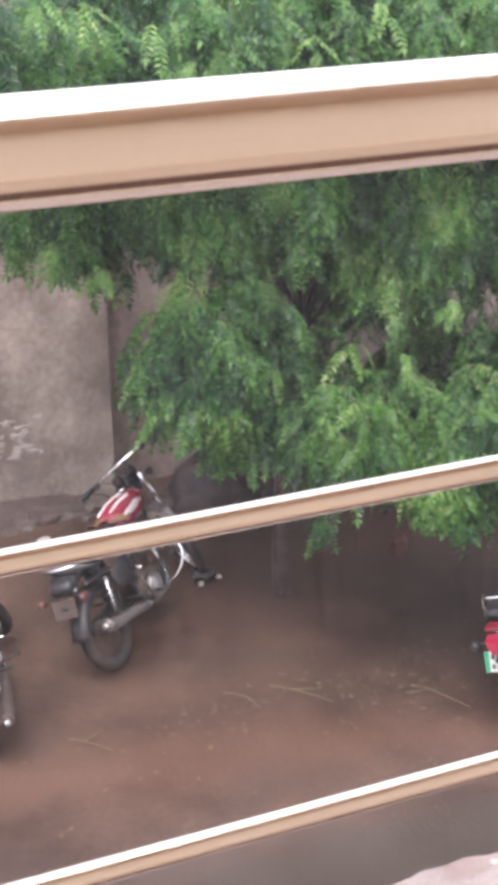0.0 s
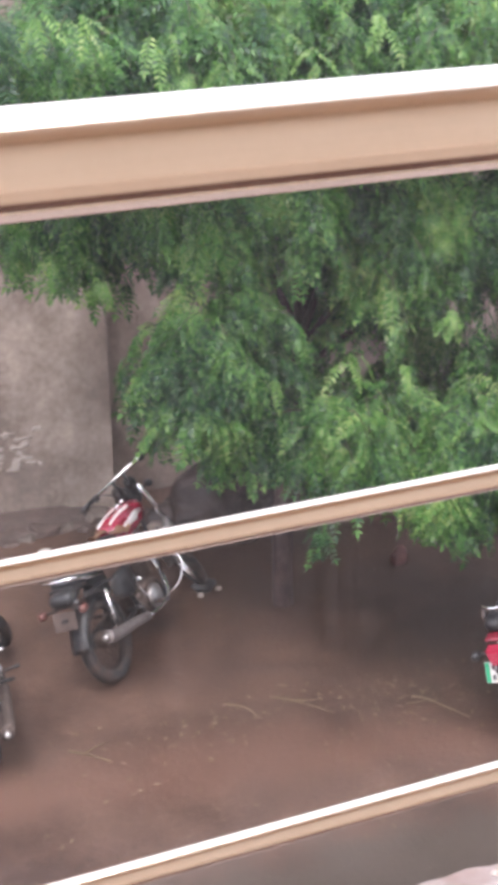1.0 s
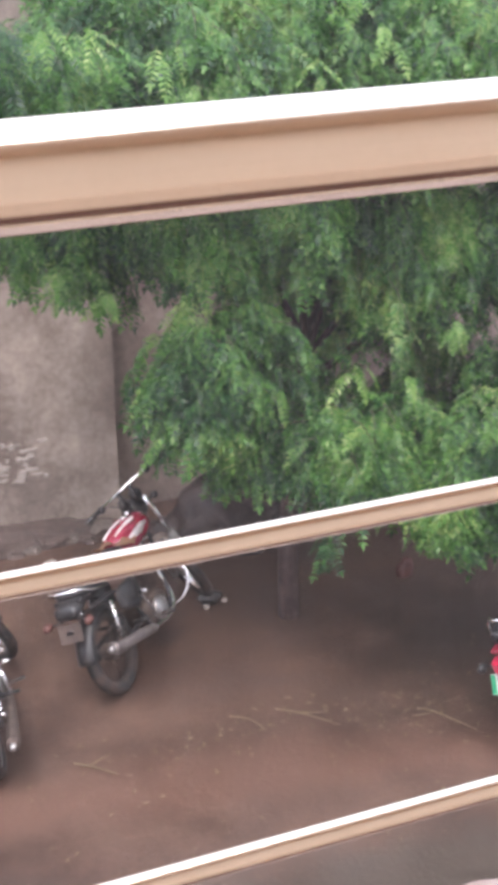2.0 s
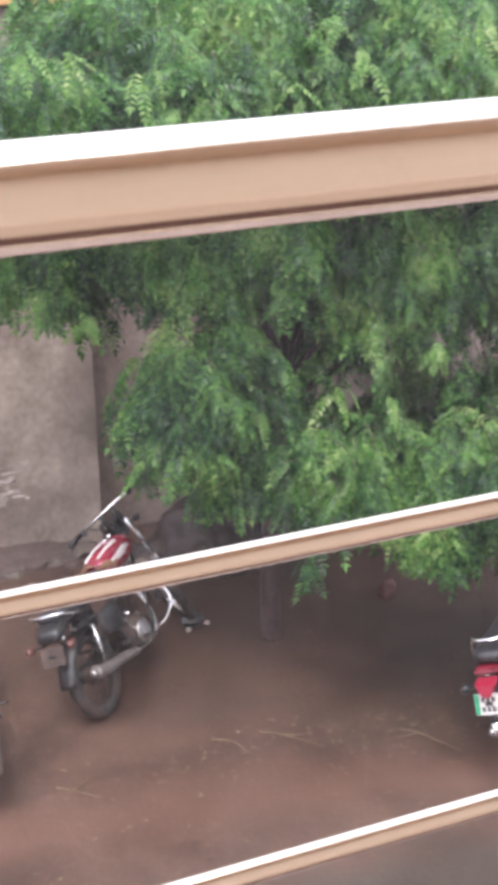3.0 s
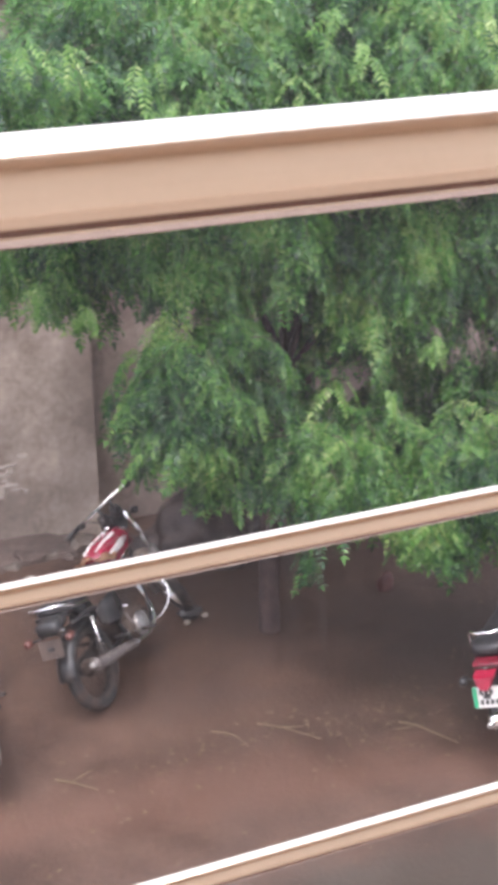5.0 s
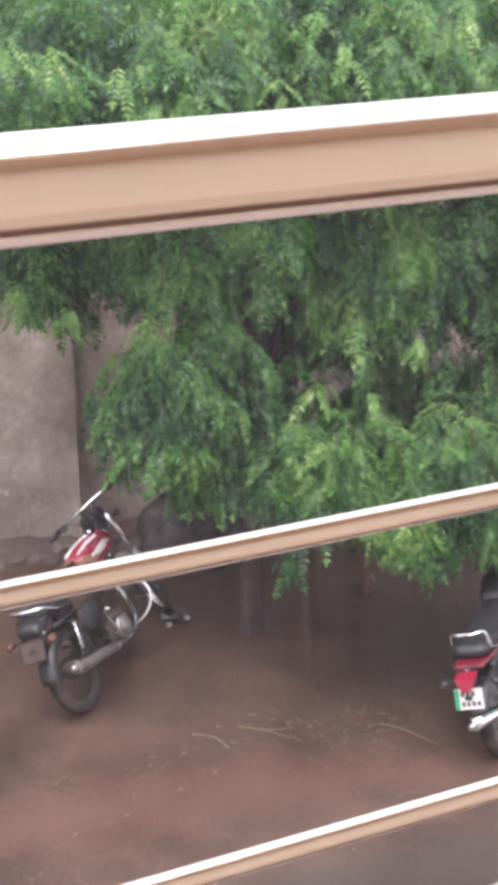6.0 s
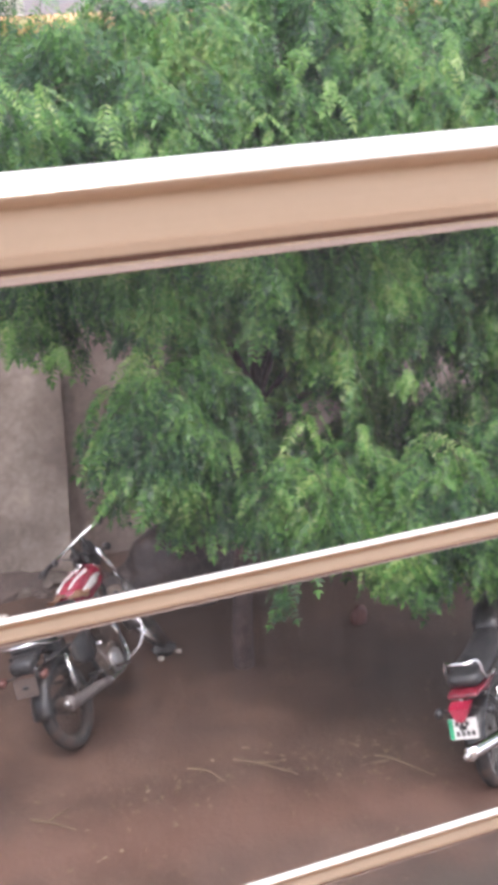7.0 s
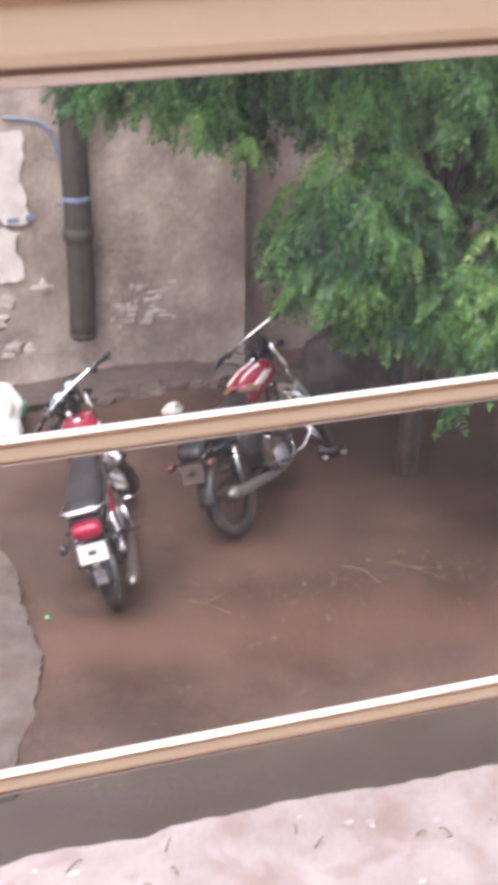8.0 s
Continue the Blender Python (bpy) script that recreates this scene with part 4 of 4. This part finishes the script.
# ---- on and along the wall ----
def build_drainpipe():
    d = empty("drainpipe", 1.8, WALL_Y - 0.1, 0)
    tagged(d, "dark mossy drainpipe ending above the ground on the plaster wall", "drainpipe")
    rng = random.Random(3)
    part("pipe", tube([(0.0, 0.0, 0.47), (0.005, 0.0, 1.2), (-0.005, 0.0, 2.2), (0.0, 0.0, 4.25)], 0.105, 20), PIPE, d, "", True)
    part("socket", ring_y_collar(0, 0, 1.33, 0.118, 0.1), PIPE, d, "thick pipe socket", True)
    part("socket", ring_y_collar(0, 0, 2.9, 0.118, 0.1), PIPE, d, "", True)
    part("strap", ring_y_collar(0, 0, 1.62, 0.109, 0.05), BLUE, d, "blue strap", True)
    part("outlet", ring_y_collar(0, 0, 0.5, 0.108, 0.06), PIPE, d, "", True)
    part("wall_cable", tube([(-0.14, 0.06, 1.55), (-0.06, -0.06, 1.62), (-0.1, 0.05, 1.9), (-0.2, 0.085, 2.16), (-0.5, 0.085, 2.24)], 0.012, 8), BLUE, d, "faded blue cable", True)


def ring_y_collar(x, y, z, r, h):
    bm = bmesh.new()
    prof = [(r * 0.9, -h / 2), (r, -h / 2 + 0.01), (r, h / 2 - 0.01), (r * 0.9, h / 2)]
    n = 22
    rings = [[bm.verts.new((x + a * math.cos(k * math.tau / n), y + a * math.sin(k * math.tau / n), z + dz)) for k in range(n)] for a, dz in prof]
    for i in range(3):
        for k in range(n):
            bm.faces.new((rings[i][k], rings[i][(k + 1) % n], rings[i + 1][(k + 1) % n], rings[i + 1][k]))
    bm.faces.new(rings[0])
    bm.faces.new(rings[-1])
    return bm


build_drainpipe()


def wall_sheet(name, x0, x1, z0, z1, y, material, label, category, seed, wobble=0.03, step=0.02):
    """A thin ragged sheet or coat of paint on the wall."""
    bm = ragged_slab([(x0, z0, 1), (x1, z0, 1), (x1, z1, 1), (x0, z1, 1)], 0, 0.006, wobble, step, seed)
    bmesh.ops.transform(bm, matrix=Matrix.Rotation(radians(90), 4, "X"), verts=bm.verts)
    bmesh.ops.translate(bm, vec=(0, y, 0), verts=bm.verts)
    ob = new(name, mesh_of(name, bm, material))
    return tagged(ob, label, category)


wall_sheet("poster", 0.45, 1.42, 1.42, 2.12, WALL_Y - 0.026, WHITEWASH, "torn white poster pasted on the plaster wall", "poster", 3, 0.07)
wall_sheet("poster", 0.45, 1.38, 0.98, 1.36, WALL_Y - 0.026, WHITEWASH, "torn white poster below another on the wall", "poster", 6, 0.07)
for k, (x, w) in enumerate(((1.32, 0.09), (1.45, 0.07), (1.18, 0.1))):
    ob = new("poster_mark", mesh_of("poster_mark", box(x, WALL_Y - 0.037, 1.455 + 0.01 * (k % 2), w, 0.004, 0.035, 0.001), BLUE))
    tagged(ob, "blue printed bar at the poster's foot", "print")
PATCHES = []
for k in range(30):
    rng = random.Random(40 + k)
    x, z = 2.06 + 0.016 * k + rng.uniform(-0.09, 0.09), 0.7 + rng.uniform(-0.24, 0.12)
    PATCHES.append((x, z, rng.uniform(0.012, 0.06), rng.uniform(0.008, 0.03), k))


for k in range(9):
    rng = random.Random(140 + k)
    PATCHES.append((rng.uniform(0.75, 1.6), rng.uniform(0.3, 1.0), rng.uniform(0.03, 0.1), rng.uniform(0.03, 0.08), 40 + k))


# ---- foot of the wall: rubble and soil ----
def lump(name, x, y, z, sx, sy, sz, material, label, category, seed, rough=0.35, segs=4, group=""):
    bm = bmesh.new()
    bmesh.ops.create_icosphere(bm, subdivisions=segs, radius=1.0)
    for v in bm.verts:
        c = v.co.copy()
        k = 1 + rough * noise.noise(c * 1.4 + Vector((seed, 0, 0))) + rough * 0.4 * noise.noise(c * 4 + Vector((0, seed, 0)))
        v.co = Vector((c.x * sx * k, c.y * sy * k, c.z * sz * k))
    ob = new(name, mesh_of(name, bm, material, segs > 2))
    ob.location = (x, y, z)
    return tagged(ob, label, category, group)


for x, z, sx, sz, k in PATCHES:
    lump("paint_patch", x, WALL_Y + wall_relief(x, z, 2), z, sx, 0.004, sz, PALE, "flaked remnant of whitewash on the wall", "paint", 60 + k, 0.9, 3, "whitewash flakes")
rng = random.Random(21)
for k in range(16):
    x = 0.9 + 0.16 * k + rng.uniform(-0.05, 0.05)
    s = rng.uniform(0.05, 0.12)
    lump("rubble", x, WALL_Y - 0.12 - rng.uniform(0, 0.25), s * 0.2, s * 1.4, s, s * 0.6, GREYCON if k % 2 else SOIL, "broken piece of masonry at the wall's foot", "rubble", 30 + k, 0.5, 2, "wall rubble")
lump("soil_bank", 1.9, WALL_Y - 0.12, -0.02, 1.3, 0.3, 0.13, SOIL, "bank of dark soil along the wall's foot", "soil", 3, 0.5)
# low rounded lump, much darker than the soil bank
lump("dark_mound", 3.86, 10.05, 0.02, 0.54, 0.42, 0.4, MOUND_DARK, "very dark low mound by the recessed wall", "soil", 8, 0.4, 4)
lump("stone", 2.35, 9.85, 0.06, 0.08, 0.06, 0.06, WHITEWASH, "pale stone beside the motorcycles", "stone", 12, 0.5, 2)
lump("stone", 3.32, 8.95, 0.05, 0.09, 0.06, 0.06, BLACK, "dark wet stone on the mud", "stone", 14, 0.5, 2)
lump("pebble", 3.26, 8.87, 0.02, 0.022, 0.018, 0.02, PALE, "small white pebble on the mud", "pebble", 15, 0.4, 2, "white pebbles")
lump("pebble", 3.42, 8.92, 0.02, 0.025, 0.018, 0.02, PALE, "small white pebble on the mud", "pebble", 16, 0.4, 2, "white pebbles")
lump("clay_pot", 4.84, 8.76, 0.05, 0.07, 0.05, 0.09, CLAY, "broken red clay pot under the tree", "pot", 18, 0.25, 3)

# sack with a green scrap, broken concrete pad
sack = lump("sack", 1.02, 9.95, 0.14, 0.2, 0.26, 0.2, SACK, "crumpled white woven sack on the mud", "sack", 22, 0.35)
lump("plastic_scrap", 1.2, 10.05, 0.14, 0.05, 0.07, 0.09, LITTER_GREEN, "green plastic scrap beside the sack", "scrap", 24, 0.4, 2)
structure("concrete_pad", ragged_slab([(-0.9, 5.95, 0), (0.5, 5.95, 1), (0.68, 6.6, 1), (0.84, 7.2, 1), (0.86, 8.0, 1), (0.66, 8.5, 1), (-0.9, 8.5, 0)], -0.08, 0.018, 0.045, 0.03, 9), GREYCON,
          "cracked grey concrete pad at the yard's edge")
rng = random.Random(8)
for x, y in ((0.94, 7.42),):
    lump("plastic_scrap", x, y, 0.045, 0.014, 0.014, 0.01, LITTER_GREEN, "small green plastic scrap on the ground", "scrap", rng.uniform(0, 50), 0.5, 2, "green scraps")


# ---- fallen twigs and leaves ----
def twig(pts, r=0.006, label="fallen pale twig on the mud"):
    pts = [(x, y, ground_height(x, y) + dz + r * 0.6) for x, y, dz in pts]
    ob = new("twig", mesh_of("twig", tube(pts, (r, r * 0.5), 6), DRY, True))
    tagged(ob, label, "twig", "fallen twigs")


twig([(4.05, 7.1, 0), (4.12, 7.02, 0.01), (4.2, 6.86, 0.005), (4.27, 6.72, 0)], 0.0045)
twig([(4.12, 7.02, 0.005), (4.06, 6.99, 0.02), (3.98, 7.03, 0)], 0.0035)
twig([(1.84, 7.42, 0), (1.94, 7.32, 0.008), (2.05, 7.2, 0)], 0.006)
twig([(1.92, 7.35, 0.004), (2.0, 7.38, 0.01), (2.08, 7.42, 0)], 0.004)
twig([(3.2, 7.45, 0), (3.32, 7.33, 0.01), (3.5, 7.12, 0)], 0.004)
twig([(3.3, 7.35, 0.004), (3.4, 7.3, 0.01), (3.46, 7.3, 0)], 0.004)
twig([(2.9, 7.5, 0), (3.0, 7.4, 0.01), (3.05, 7.25, 0)], 0.004)

for k in range(9):
    q = random.Random(300 + k)
    x, y, a = q.uniform(0.6, 3.6), q.uniform(4.85, 5.3), q.uniform(0, 3.1)
    L = q.uniform(0.02, 0.055)
    twig([(x - L * math.cos(a), y - L * math.sin(a), 0.075), (x + 0.01, y + 0.015, 0.085), (x + L * math.cos(a), y + L * math.sin(a), 0.075)], 0.005, "wet twig on the pale concrete")


def litter():
    """Yellowed leaflets lying on the mud."""
    rng = np.random.default_rng(5)
    verts, faces = [], []
    for k in range(480):
        if k % 6 == 0:
            x, y = rng.normal(3.95, 0.35), rng.normal(7.05, 0.22)
        elif rng.uniform() < 0.55:
            x, y = rng.normal(3.1, 0.9), rng.normal(7.3, 0.45)
        else:
            x, y = rng.uniform(0.9, 6), rng.uniform(5.7, 9.6)
        if y < 5.6 or noise.noise((x * 1.2, y * 1.2, 2)) < -0.1:
            continue
        a, L = rng.uniform(0, math.tau), rng.uniform(0.008, 0.024)
        w = L * rng.uniform(0.25, 0.45)
        z = ground_height(x, y) + 0.004
        c, s = math.cos(a), math.sin(a)
        i = len(verts)
        verts += [(x - c * L, y - s * L, z), (x - s * w, y + c * w, z + 0.006), (x + c * L, y + s * L, z + 0.003), (x + s * w, y - c * w, z + 0.004)]
        faces += [(i, i + 1, i + 2, i + 3)]
    me = bpy.data.meshes.new("leaf_litter")
    me.from_pydata(verts, [], faces)
    me.materials.append(DRY)
    tagged(new("leaf_litter", me), "scattered yellowed leaflets on the mud", "leaf litter", kind="stuff")


litter()

rng = random.Random(77)
for k in range(26):
    x, y = rng.uniform(0.4, 4.2), rng.uniform(4.7, 5.35)
    s = rng.uniform(0.008, 0.024)
    lump("pebble", x, y, 0.06 + s * 0.3, s * 1.3, s, s * 0.6, PALE if k % 3 else CONCRETE, "small bit of grit on the pale concrete", "pebble", k, 0.5, 2, "grit on the concrete")


def build_rain_haze():
    """Fine, hair-thin, almost clear rain streaks that imitate haze in the yard's open air."""
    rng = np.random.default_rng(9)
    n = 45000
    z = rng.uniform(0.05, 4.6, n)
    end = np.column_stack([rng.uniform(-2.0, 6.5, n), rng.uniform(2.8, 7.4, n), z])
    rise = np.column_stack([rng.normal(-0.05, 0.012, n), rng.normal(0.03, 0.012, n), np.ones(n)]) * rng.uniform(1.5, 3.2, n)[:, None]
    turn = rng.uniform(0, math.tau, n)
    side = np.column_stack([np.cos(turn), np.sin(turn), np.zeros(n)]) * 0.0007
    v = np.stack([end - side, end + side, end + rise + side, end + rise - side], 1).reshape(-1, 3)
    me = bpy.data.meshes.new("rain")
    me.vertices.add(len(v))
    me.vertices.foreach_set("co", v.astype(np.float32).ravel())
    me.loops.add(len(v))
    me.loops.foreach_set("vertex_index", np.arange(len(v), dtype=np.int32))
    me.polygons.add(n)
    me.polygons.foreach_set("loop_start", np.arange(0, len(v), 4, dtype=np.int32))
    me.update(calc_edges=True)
    me.materials.append(RAIN_HAZE)
    tagged(new("rain", me), "fine streaks of falling rain imitating haze over the yard", "rain", kind="stuff")


build_rain_haze()
